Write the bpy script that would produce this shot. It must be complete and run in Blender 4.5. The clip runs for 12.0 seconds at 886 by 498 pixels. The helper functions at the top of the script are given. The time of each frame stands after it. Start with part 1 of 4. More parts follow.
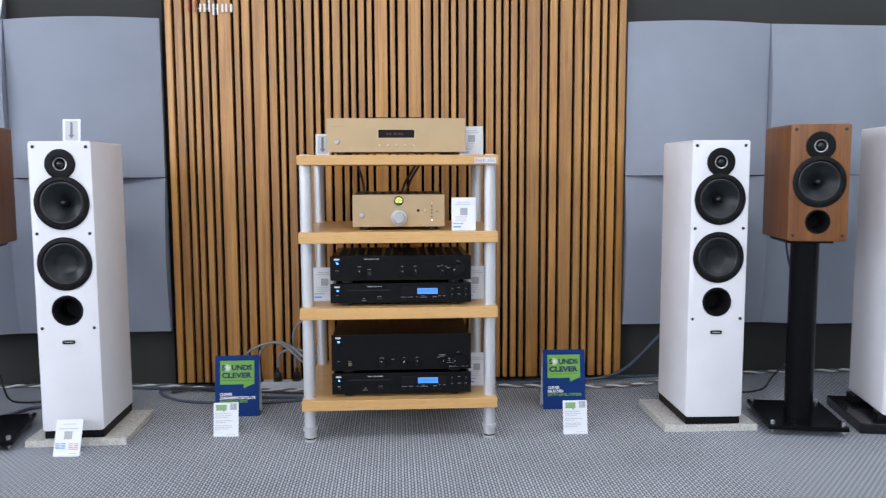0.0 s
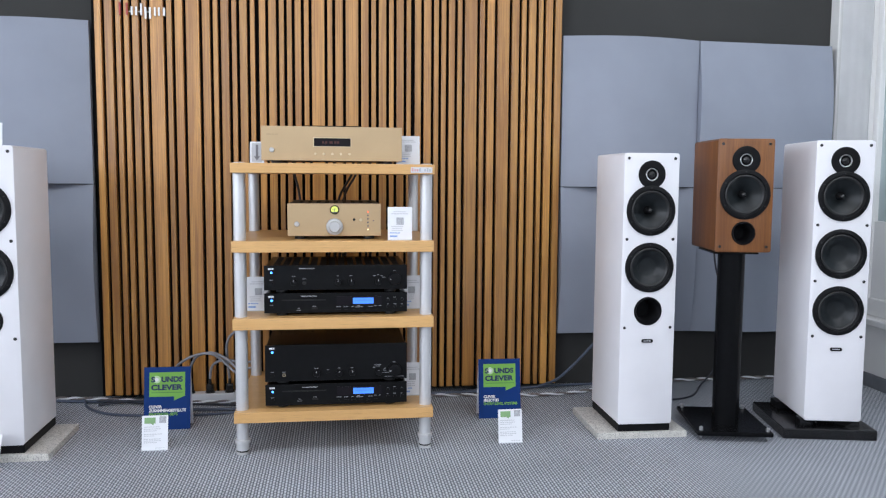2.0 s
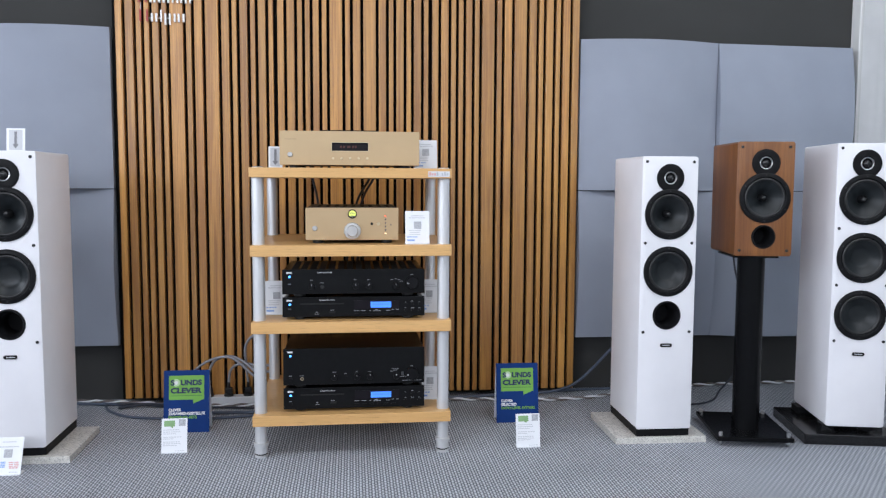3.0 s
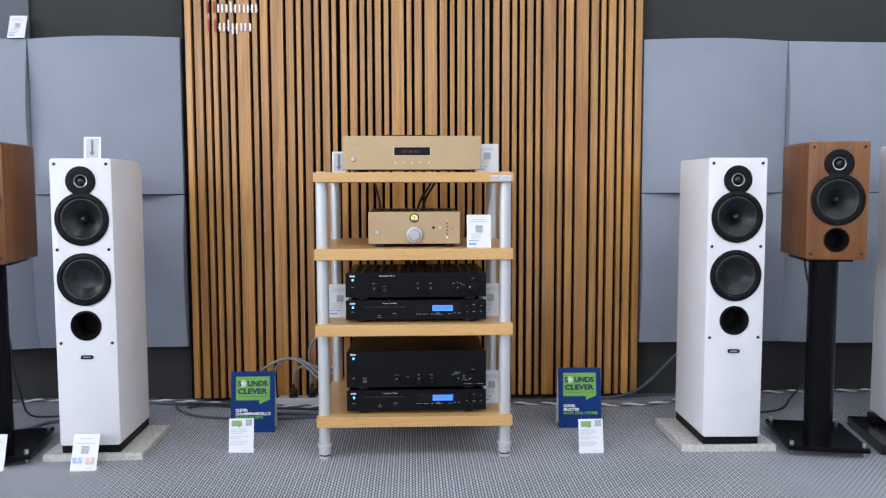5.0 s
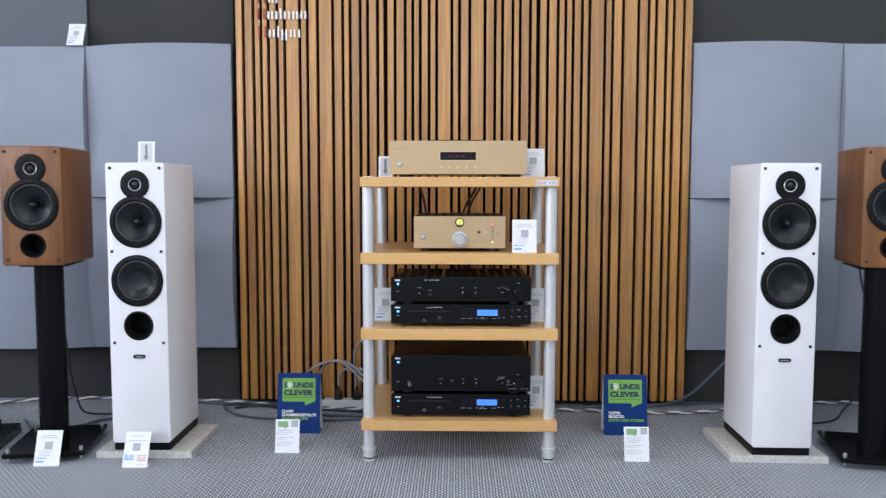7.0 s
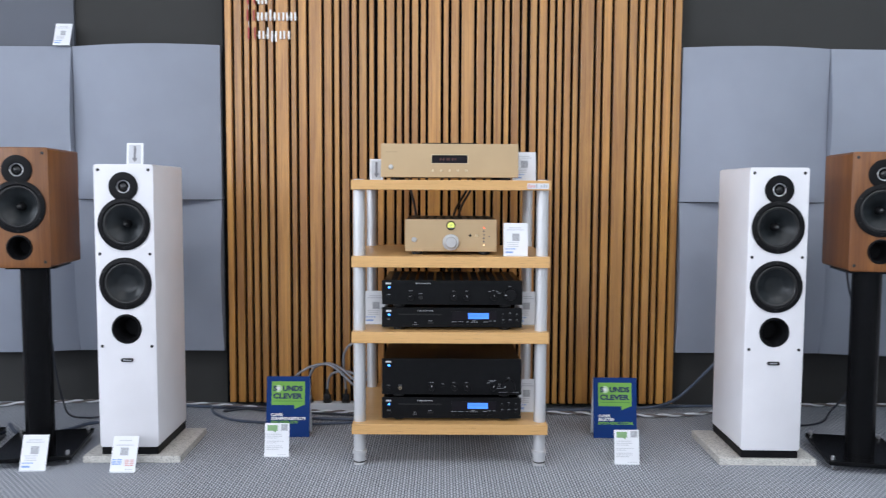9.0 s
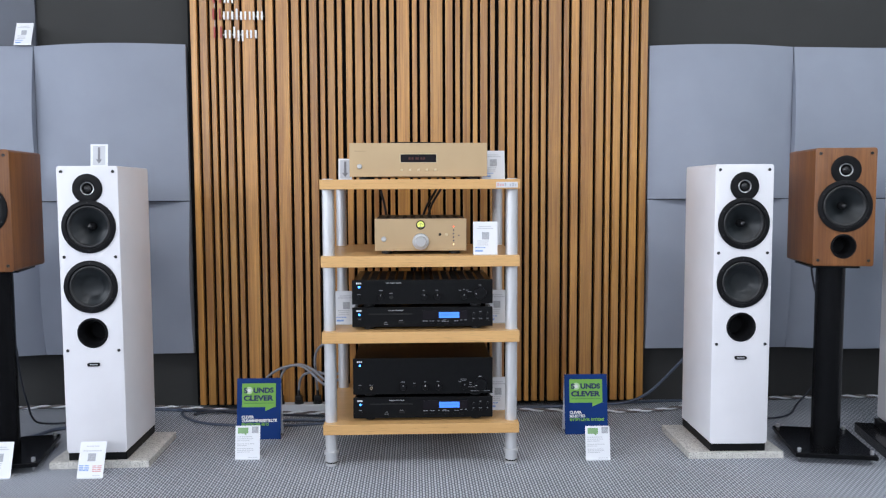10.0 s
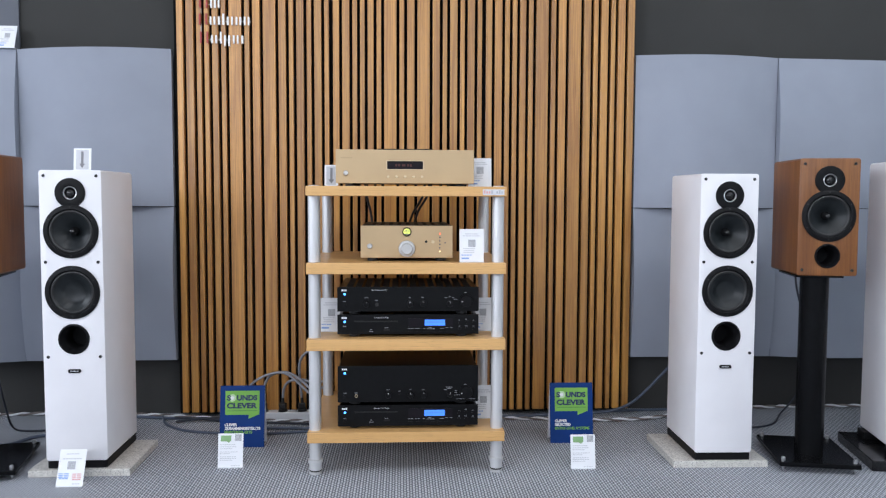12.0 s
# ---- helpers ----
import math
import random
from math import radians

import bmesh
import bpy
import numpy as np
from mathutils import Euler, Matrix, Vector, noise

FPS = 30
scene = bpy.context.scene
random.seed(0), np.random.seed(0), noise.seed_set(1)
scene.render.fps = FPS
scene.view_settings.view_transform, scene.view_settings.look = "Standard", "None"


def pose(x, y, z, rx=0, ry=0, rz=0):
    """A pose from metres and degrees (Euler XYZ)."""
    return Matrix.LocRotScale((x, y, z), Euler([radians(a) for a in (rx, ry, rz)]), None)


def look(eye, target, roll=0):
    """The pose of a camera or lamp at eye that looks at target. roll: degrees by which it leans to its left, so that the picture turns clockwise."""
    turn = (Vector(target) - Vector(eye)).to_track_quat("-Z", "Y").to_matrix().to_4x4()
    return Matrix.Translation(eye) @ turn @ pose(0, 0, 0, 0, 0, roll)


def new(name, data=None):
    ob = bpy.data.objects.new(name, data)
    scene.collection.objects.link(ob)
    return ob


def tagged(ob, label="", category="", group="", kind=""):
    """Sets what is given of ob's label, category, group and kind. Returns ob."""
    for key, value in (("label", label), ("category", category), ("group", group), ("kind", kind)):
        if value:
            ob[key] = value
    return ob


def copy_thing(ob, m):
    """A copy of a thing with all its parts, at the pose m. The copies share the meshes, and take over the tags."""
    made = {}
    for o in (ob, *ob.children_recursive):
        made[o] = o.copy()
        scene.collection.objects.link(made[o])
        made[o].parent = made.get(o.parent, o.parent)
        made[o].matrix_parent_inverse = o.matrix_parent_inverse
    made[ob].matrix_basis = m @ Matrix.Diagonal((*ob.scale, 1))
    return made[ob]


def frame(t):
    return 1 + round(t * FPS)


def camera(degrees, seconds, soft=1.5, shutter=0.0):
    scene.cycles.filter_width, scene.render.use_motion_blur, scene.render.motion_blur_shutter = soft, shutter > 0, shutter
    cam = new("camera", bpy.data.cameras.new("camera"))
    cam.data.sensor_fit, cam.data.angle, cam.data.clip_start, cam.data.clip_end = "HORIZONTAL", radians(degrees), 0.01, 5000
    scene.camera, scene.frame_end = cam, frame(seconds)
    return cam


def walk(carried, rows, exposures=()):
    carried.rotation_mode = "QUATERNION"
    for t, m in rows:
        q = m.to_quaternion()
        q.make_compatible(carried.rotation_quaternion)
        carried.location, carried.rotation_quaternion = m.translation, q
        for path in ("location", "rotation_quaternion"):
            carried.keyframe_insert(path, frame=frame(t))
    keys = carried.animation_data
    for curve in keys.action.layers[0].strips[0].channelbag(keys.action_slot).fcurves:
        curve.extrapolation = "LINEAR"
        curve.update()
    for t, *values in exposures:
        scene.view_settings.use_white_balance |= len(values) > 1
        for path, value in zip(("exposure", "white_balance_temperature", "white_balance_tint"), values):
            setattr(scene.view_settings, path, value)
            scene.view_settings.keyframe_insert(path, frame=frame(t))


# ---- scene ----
cam = camera(58.53, 12.0, soft=1.2, shutter=0.6)
PATH = [
    (0, pose(-0.0092, -0.0734, 0.8410, 84.236, 0.204, -3.448)),
    (0.5, pose(-0.0104, -0.0711, 0.8403, 84.381, -0.202, -5.390)),
    (1, pose(-0.0031, -0.0715, 0.8407, 84.641, -0.352, -7.224)),
    (1.5, pose(0.0025, -0.0734, 0.8426, 84.750, -0.289, -7.799)),
    (2, pose(0.0052, -0.0737, 0.8425, 84.901, -0.421, -7.694)),
    (2.5, pose(0.0054, -0.0750, 0.8429, 85.040, -0.447, -7.288)),
    (3, pose(0.0039, -0.0744, 0.8433, 85.166, -0.278, -6.466)),
    (5, pose(-0.0023, -0.0768, 0.8443, 85.408, 0.128, -2.166)),
    (5.5, pose(-0.0073, -0.0773, 0.8439, 85.461, 0.162, -1.382)),
    (6, pose(-0.0091, -0.0772, 0.8449, 85.494, 0.083, -0.847)),
    (6.5, pose(-0.0094, -0.0793, 0.8457, 85.566, 0.033, -0.107)),
    (7, pose(-0.0066, -0.0804, 0.8471, 85.679, -0.079, 1.036)),
    (7.2, pose(-0.0096, -0.0814, 0.8462, 85.736, -0.027, 1.480)),
    (8.8, pose(-0.0300, -0.0770, 0.8520, 85.760, -0.200, 0.659)),
    (9, pose(-0.0265, -0.0763, 0.8524, 85.780, -0.288, -0.057)),
    (9.5, pose(-0.0144, -0.0752, 0.8529, 85.793, -0.228, -1.510)),
    (10, pose(-0.0151, -0.0749, 0.8545, 85.668, 0.207, -2.011)),
    (10.5, pose(-0.0114, -0.0723, 0.8508, 85.683, 0.670, -2.280)),
    (11, pose(-0.0130, -0.0708, 0.8486, 85.961, 0.253, -2.367)),
    (11.5, pose(-0.0166, -0.0685, 0.8519, 86.116, 0.288, -2.680)),
    (12, pose(-0.0165, -0.0678, 0.8513, 86.261, -0.227, -3.024)),
]
walk(cam, PATH)

# ---- light ----
world = bpy.data.worlds.new("world")
scene.world = world
world.use_nodes = True
wn = world.node_tree.nodes
sky = wn.new("ShaderNodeTexSky")
sky.sky_type = "NISHITA"
sky.sun_disc = False
sky.sun_elevation, sky.sun_rotation = radians(38), radians(200)
wn["Background"].inputs["Strength"].default_value = 0.10
world.node_tree.links.new(sky.outputs[0], wn["Background"].inputs["Color"])


def window_light(name, m, w, h, watts, colour):
    data = bpy.data.lights.new(name, "AREA")
    data.shape, data.size, data.size_y, data.energy, data.color = "RECTANGLE", w, h, watts, colour
    ob = new(name, data)
    ob.matrix_world = m
    return ob


COOL = (0.83, 0.89, 1.0)
window_light("window_light_west", look((-7.45, 0.3, 2.40), (0.6, 2.1, 0.5)), 4.6, 1.5, 212, COOL)
window_light("window_light_east", look((2.20, 1.45, 1.6), (0, 1.6, 0.9)), 2.1, 1.7, 18, COOL)
window_light("window_light_southwest", look((-5.0, -4.44, 2.5), (1.2, 2.4, 0.7)), 2.6, 1.5, 184, COOL)
# Unseen front fill, added for the white fronts and the upper slats' sheen.
window_light("window_light_south", look((-0.5, -4.45, 2.5), (0.2, 2.3, 0.6)), 5.0, 1.5, 62, COOL)
for lamp_x in (-0.9, 1.3):
    window_light("ceiling_light", pose(lamp_x, 0.1, 3.28), 1.2, 0.6, 31, (0.93, 0.95, 1.0))


# ---- materials ----
def mat(name, colour, rough=0.5, metal=0.0, vary=0.12, scale=18.0, bump=0.0, bump_scale=220.0, emit=0.0, stretch=(1, 1, 1), coat=0.0, per_object=0.0, spec=0.5):
    m = bpy.data.materials.new(name)
    m.use_nodes = True
    nt = m.node_tree
    b = nt.nodes["Principled BSDF"]
    b.inputs["Metallic"].default_value = metal
    b.inputs["Specular IOR Level"].default_value = spec
    b.inputs["Coat Weight"].default_value = coat
    co = nt.nodes.new("ShaderNodeTexCoord")
    mp = nt.nodes.new("ShaderNodeMapping")
    mp.inputs["Scale"].default_value = stretch
    nt.links.new(co.outputs["Object"], mp.inputs["Vector"])
    n1 = nt.nodes.new("ShaderNodeTexNoise")
    n1.inputs["Scale"].default_value, n1.inputs["Detail"].default_value = scale, 5
    nt.links.new(mp.outputs[0], n1.inputs["Vector"])
    hsv = nt.nodes.new("ShaderNodeHueSaturation")
    hsv.inputs["Color"].default_value = (*colour, 1)
    mr = nt.nodes.new("ShaderNodeMapRange")
    mr.inputs["From Min"].default_value, mr.inputs["From Max"].default_value = 0.3, 0.7
    mr.inputs["To Min"].default_value, mr.inputs["To Max"].default_value = 1 - vary, 1 + vary
    nt.links.new(n1.outputs["Fac"], mr.inputs["Value"])
    out = mr.outputs[0]
    if per_object:
        oi = nt.nodes.new("ShaderNodeObjectInfo")
        m2 = nt.nodes.new("ShaderNodeMapRange")
        m2.inputs["To Min"].default_value, m2.inputs["To Max"].default_value = 1 - per_object, 1 + per_object
        nt.links.new(oi.outputs["Random"], m2.inputs["Value"])
        mul = nt.nodes.new("ShaderNodeMath")
        mul.operation = "MULTIPLY"
        nt.links.new(out, mul.inputs[0])
        nt.links.new(m2.outputs[0], mul.inputs[1])
        out = mul.outputs[0]
    nt.links.new(out, hsv.inputs["Value"])
    nt.links.new(hsv.outputs[0], b.inputs["Base Color"])
    r2 = nt.nodes.new("ShaderNodeMapRange")
    r2.inputs["To Min"].default_value, r2.inputs["To Max"].default_value = rough * 0.9, min(1, rough * 1.1)
    nt.links.new(n1.outputs["Fac"], r2.inputs["Value"])
    nt.links.new(r2.outputs[0], b.inputs["Roughness"])
    if bump:
        n2 = nt.nodes.new("ShaderNodeTexNoise")
        n2.inputs["Scale"].default_value, n2.inputs["Detail"].default_value = bump_scale, 3
        nt.links.new(mp.outputs[0], n2.inputs["Vector"])
        bp = nt.nodes.new("ShaderNodeBump")
        bp.inputs["Strength"].default_value, bp.inputs["Distance"].default_value = bump, 0.002
        nt.links.new(n2.outputs["Fac"], bp.inputs["Height"])
        nt.links.new(bp.outputs[0], b.inputs["Normal"])
    if emit:
        b.inputs["Emission Color"].default_value = (*colour, 1)
        b.inputs["Emission Strength"].default_value = emit
    return m


def wood(name, light, dark, axis=2, rough=0.5, grain=60.0, per_object=0.0, coat=0.0, contrast=0.5, spec=0.5):
    """Veneer with long grain along one axis, fine pores and broad cathedral bands."""
    m = bpy.data.materials.new(name)
    m.use_nodes = True
    nt = m.node_tree
    L = nt.links
    b = nt.nodes["Principled BSDF"]
    b.inputs["Coat Weight"].default_value = coat
    b.inputs["Specular IOR Level"].default_value = spec
    co = nt.nodes.new("ShaderNodeTexCoord")
    oi = nt.nodes.new("ShaderNodeObjectInfo")
    add = nt.nodes.new("ShaderNodeVectorMath")
    add.operation = "ADD"
    sc = nt.nodes.new("ShaderNodeVectorMath")
    sc.operation = "SCALE"
    comb = nt.nodes.new("ShaderNodeCombineXYZ")
    for i in range(3):
        L.new(oi.outputs["Random"], comb.inputs[i])
    L.new(comb.outputs[0], sc.inputs[0])
    sc.inputs["Scale"].default_value = 7.0
    L.new(co.outputs["Object"], add.inputs[0])
    L.new(sc.outputs[0], add.inputs[1])

    def noise_at(across, along, detail, distort=0.0):
        mp = nt.nodes.new("ShaderNodeMapping")
        s = [across] * 3
        s[axis] = along
        mp.inputs["Scale"].default_value = s
        L.new(add.outputs[0], mp.inputs["Vector"])
        n = nt.nodes.new("ShaderNodeTexNoise")
        n.inputs["Scale"].default_value, n.inputs["Detail"].default_value = 1.0, detail
        n.inputs["Distortion"].default_value = distort
        L.new(mp.outputs[0], n.inputs["Vector"])
        return n.outputs["Fac"]

    broad, fine, pore = noise_at(grain * 0.45, 1.1, 3, 0.9), noise_at(grain * 5, 4.0, 4), noise_at(grain * 16, 22.0, 2)
    mix = nt.nodes.new("ShaderNodeMath")
    mix.operation = "MULTIPLY_ADD"
    L.new(fine, mix.inputs[0])
    mix.inputs[1].default_value = 0.8
    L.new(broad, mix.inputs[2])
    ramp = nt.nodes.new("ShaderNodeMapRange")
    ramp.inputs["From Min"].default_value, ramp.inputs["From Max"].default_value = 0.9 - contrast * 0.5, 0.9 + contrast * 0.5
    L.new(mix.outputs[0], ramp.inputs["Value"])
    col = nt.nodes.new("ShaderNodeMix")
    col.data_type = "RGBA"
    col.inputs["A"].default_value, col.inputs["B"].default_value = (*dark, 1), (*light, 1)
    L.new(ramp.outputs[0], col.inputs["Factor"])
    hsv = nt.nodes.new("ShaderNodeHueSaturation")
    L.new(col.outputs["Result"], hsv.inputs["Color"])
    m2 = nt.nodes.new("ShaderNodeMapRange")
    m2.inputs["To Min"].default_value, m2.inputs["To Max"].default_value = 1 - per_object, 1 + per_object
    L.new(oi.outputs["Random"], m2.inputs["Value"])
    pm = nt.nodes.new("ShaderNodeMapRange")
    pm.inputs["From Min"].default_value, pm.inputs["From Max"].default_value = 0.28, 0.42
    pm.inputs["To Min"].default_value, pm.inputs["To Max"].default_value = 0.72, 1.0
    L.new(pore, pm.inputs["Value"])
    mul = nt.nodes.new("ShaderNodeMath")
    mul.operation = "MULTIPLY"
    L.new(m2.outputs[0], mul.inputs[0])
    L.new(pm.outputs[0], mul.inputs[1])
    L.new(mul.outputs[0], hsv.inputs["Value"])
    L.new(hsv.outputs[0], b.inputs["Base Color"])
    b.inputs["Roughness"].default_value = rough
    bp = nt.nodes.new("ShaderNodeBump")
    bp.inputs["Strength"].default_value, bp.inputs["Distance"].default_value = 0.12, 0.001
    L.new(fine, bp.inputs["Height"])
    L.new(bp.outputs[0], b.inputs["Normal"])
    return m


def carpet_material():
    """Grey loop carpet: staggered rows of light loops about 9 mm apart over a darker back, with slow wear."""
    m = bpy.data.materials.new("woven grey carpet")
    m.use_nodes = True
    nt = m.node_tree
    L = nt.links
    b = nt.nodes["Principled BSDF"]
    b.inputs["Roughness"].default_value = 0.95
    b.inputs["Specular IOR Level"].default_value = 0.15
    geo = nt.nodes.new("ShaderNodeNewGeometry")
    wob = nt.nodes.new("ShaderNodeTexNoise")
    wob.inputs["Scale"].default_value = 40
    L.new(geo.outputs["Position"], wob.inputs["Vector"])
    sx = nt.nodes.new("ShaderNodeSeparateXYZ")
    L.new(geo.outputs["Position"], sx.inputs[0])

    def math_node(op, a, c=None):
        n = nt.nodes.new("ShaderNodeMath")
        n.operation = op
        for i, v in enumerate((a, c)):
            if v is None:
                continue
            if isinstance(v, (int, float)):
                n.inputs[i].default_value = v
            else:
                L.new(v, n.inputs[i])
        return n.outputs[0]

    shift = math_node("MULTIPLY", math_node("SUBTRACT", wob.outputs["Fac"], 0.5), 0.35)
    row = math_node("ADD", math_node("DIVIDE", sx.outputs[0], 0.0086), shift)
    odd = math_node("MULTIPLY", math_node("MODULO", math_node("FLOOR", math_node("ADD", row, 2000.0)), 2.0), 0.5)
    loop = math_node("ADD", math_node("DIVIDE", sx.outputs[1], 0.019), math_node("ADD", shift, odd))
    wx = math_node("ABSOLUTE", math_node("SINE", math_node("MULTIPLY", row, math.pi)))
    wy = math_node("ABSOLUTE", math_node("SINE", math_node("MULTIPLY", loop, math.pi)))
    dots = math_node("MULTIPLY", math_node("POWER", wx, 0.8), math_node("ADD", math_node("MULTIPLY", wy, 0.55), 0.45))
    dots = math_node("SUBTRACT", dots, math_node("MULTIPLY", odd, 0.22))
    grain = nt.nodes.new("ShaderNodeTexNoise")
    grain.inputs["Scale"].default_value, grain.inputs["Detail"].default_value = 420, 2
    L.new(geo.outputs["Position"], grain.inputs["Vector"])
    soil = nt.nodes.new("ShaderNodeTexNoise")
    soil.inputs["Scale"].default_value, soil.inputs["Detail"].default_value = 2.3, 4
    L.new(geo.outputs["Position"], soil.inputs["Vector"])
    h = math_node("ADD", dots, math_node("MULTIPLY", math_node("SUBTRACT", grain.outputs["Fac"], 0.5), 0.35))
    mr = nt.nodes.new("ShaderNodeMapRange")
    mr.inputs["From Min"].default_value, mr.inputs["From Max"].default_value = 0.22, 0.95
    L.new(h, mr.inputs["Value"])
    col = nt.nodes.new("ShaderNodeMix")
    col.data_type = "RGBA"
    col.inputs["A"].default_value, col.inputs["B"].default_value = (0.142, 0.152, 0.172, 1), (0.615, 0.645, 0.70, 1)
    L.new(mr.outputs[0], col.inputs["Factor"])
    hsv = nt.nodes.new("ShaderNodeHueSaturation")
    L.new(col.outputs["Result"], hsv.inputs["Color"])
    sm = nt.nodes.new("ShaderNodeMapRange")
    sm.inputs["From Min"].default_value, sm.inputs["From Max"].default_value = 0.3, 0.7
    sm.inputs["To Min"].default_value, sm.inputs["To Max"].default_value = 0.9, 1.1
    L.new(soil.outputs["Fac"], sm.inputs["Value"])
    L.new(sm.outputs[0], hsv.inputs["Value"])
    L.new(hsv.outputs[0], b.inputs["Base Color"])
    bp = nt.nodes.new("ShaderNodeBump")
    bp.inputs["Strength"].default_value, bp.inputs["Distance"].default_value = 0.6, 0.003
    L.new(h, bp.inputs["Height"])
    L.new(bp.outputs[0], b.inputs["Normal"])
    return m


def granite_material():
    m = mat("pale speckled granite", (0.62, 0.60, 0.56), 0.5, vary=0.10, scale=60, bump=0.03)
    nt = m.node_tree
    vor = nt.nodes.new("ShaderNodeTexNoise")
    vor.inputs["Scale"].default_value, vor.inputs["Detail"].default_value = 210, 4
    co = nt.nodes.new("ShaderNodeTexCoord")
    nt.links.new(co.outputs["Object"], vor.inputs["Vector"])
    mr = nt.nodes.new("ShaderNodeMapRange")
    mr.inputs["From Min"].default_value, mr.inputs["From Max"].default_value = 0.36, 0.50
    mr.inputs["To Min"].default_value, mr.inputs["To Max"].default_value = 0.3, 1.0
    nt.links.new(vor.outputs["Fac"], mr.inputs["Value"])
    b = nt.nodes["Principled BSDF"]
    old = b.inputs["Base Color"].links[0].from_socket
    mx = nt.nodes.new("ShaderNodeMix")
    mx.data_type = "RGBA"
    mx.inputs["A"].default_value = (0.20, 0.19, 0.18, 1)
    nt.links.new(mr.outputs[0], mx.inputs["Factor"])
    nt.links.new(old, mx.inputs["B"])
    nt.links.new(mx.outputs["Result"], b.inputs["Base Color"])
    return m


CARPET = carpet_material()
GRANITE = granite_material()
OAK = wood("oiled oak slat", (0.56, 0.272, 0.062), (0.32, 0.131, 0.027), 2, 0.34, 60, 0.15, contrast=0.36, spec=0.78)
BEECH = wood("lacquered beech", (0.70, 0.415, 0.165), (0.61, 0.345, 0.125), 0, 0.42, 45, 0.05, 0.08, 0.6)
WALNUT = wood("walnut veneer", (0.265, 0.100, 0.024), (0.135, 0.044, 0.010), 2, 0.42, 34, 0.05, 0.05, 0.62)
FELT = mat("black acoustic felt", (0.004, 0.004, 0.0045), 0.95, bump=0.3, spec=0.15)
PANEL = mat("grey-blue felt panel", (0.30, 0.325, 0.385), 0.95, vary=0.05, scale=5, bump=0.25, bump_scale=500, spec=0.15)
WALL_DARK = mat("dark grey wall paint", (0.052, 0.052, 0.051), 0.85, vary=0.06, scale=3, bump=0.08, bump_scale=300, spec=0.15)
WALL_BLUE = mat("blue-grey wall paint", (0.088, 0.097, 0.122), 0.6, vary=0.06, scale=3, bump=0.05)
WALL_WHITE = mat("white wall paint", (0.78, 0.78, 0.77), 0.8, vary=0.03, scale=4, bump=0.05)
FABRIC_WHITE = mat("white curtain cloth", (0.90, 0.90, 0.91), 0.9, vary=0.04, scale=8, bump=0.15, bump_scale=600)
SKIRTING = mat("grey vinyl skirting", (0.16, 0.17, 0.19), 0.6)
WHITE_LACQUER = mat("white satin lacquer", (0.765, 0.755, 0.785), 0.45, vary=0.025, scale=9, bump=0.05, bump_scale=700)
BLACK_SATIN = mat("black satin paint", (0.007, 0.007, 0.008), 0.45, vary=0.2, scale=30, spec=0.12)
BLACK_METAL = mat("black powder-coated steel", (0.005, 0.0052, 0.006), 0.22, vary=0.1, scale=40, bump=0.01, bump_scale=900, spec=0.09)
BLACK_GLOSS = mat("black glossy slab", (0.008, 0.008, 0.009), 0.18, vary=0.2)
BLACK_FRONT = mat("black anodised aluminium", (0.006, 0.0062, 0.007), 0.40, vary=0.15, scale=60, bump=0.04, bump_scale=900, spec=0.12)
RUBBER = mat("black rubber", (0.014, 0.014, 0.015), 0.42, vary=0.15, spec=0.45)
CONE = mat("dark grey driver cone", (0.010, 0.0125, 0.0145), 0.36, vary=0.2, scale=50, bump=0.06, bump_scale=500, spec=0.30)
DOME = mat("black silk dome", (0.010, 0.010, 0.011), 0.25)
CHROME = mat("polished metal ring", (0.66, 0.66, 0.67), 0.28, 1.0, vary=0.03)
ALU = mat("satin aluminium tube", (0.66, 0.66, 0.67), 0.45, 0.6, vary=0.04, scale=12, stretch=(40, 40, 1))
GOLD = mat("champagne anodised aluminium", (0.50, 0.36, 0.205), 0.42, 0.35, vary=0.03, scale=14, bump=0.04, bump_scale=900)
GOLD_EDGE = mat("bright champagne edge", (0.66, 0.54, 0.35), 0.35, 0.5, vary=0.02)
STEEL_DARK = mat("dark grey sheet steel", (0.035, 0.032, 0.030), 0.4, 0.3, vary=0.1, spec=0.12)
SLOT = mat("black slot", (0.003, 0.003, 0.003), 0.7)
PAPER = mat("white card", (0.80, 0.81, 0.84), 0.7, vary=0.02)
INK = mat("dark grey print", (0.10, 0.10, 0.115), 0.7, vary=0.05)
INK_PALE = mat("pale grey print", (0.56, 0.57, 0.60), 0.7, vary=0.05)
INK_BLUE = mat("pale blue print", (0.25, 0.40, 0.72), 0.7, vary=0.05)
INK_RED = mat("pale red print", (0.68, 0.34, 0.32), 0.7, vary=0.05)
PRINT_WHITE = mat("white print", (0.75, 0.76, 0.78), 0.6, vary=0.02)
LEGEND = mat("grey-white legend print", (0.30, 0.31, 0.33), 0.6, vary=0.02)
SIGN_BLUE = mat("deep blue printed card", (0.006, 0.036, 0.17), 0.6, vary=0.05, spec=0.15)
SIGN_NAVY = mat("navy print", (0.010, 0.022, 0.085), 0.5, vary=0.05)
SIGN_GREEN = mat("green printed card", (0.19, 0.43, 0.085), 0.6, vary=0.04, spec=0.2)
SIGN_RED = mat("red enamel letter", (0.36, 0.045, 0.035), 0.45, vary=0.05)
SIGN_WHITE = mat("white enamel letter", (0.86, 0.86, 0.86), 0.4, vary=0.02)
CABLE_BLUE = mat("blue-grey cable sheath", (0.075, 0.095, 0.14), 0.45, vary=0.1)
CABLE_GREY = mat("grey cable sheath", (0.25, 0.255, 0.285), 0.45, vary=0.1)
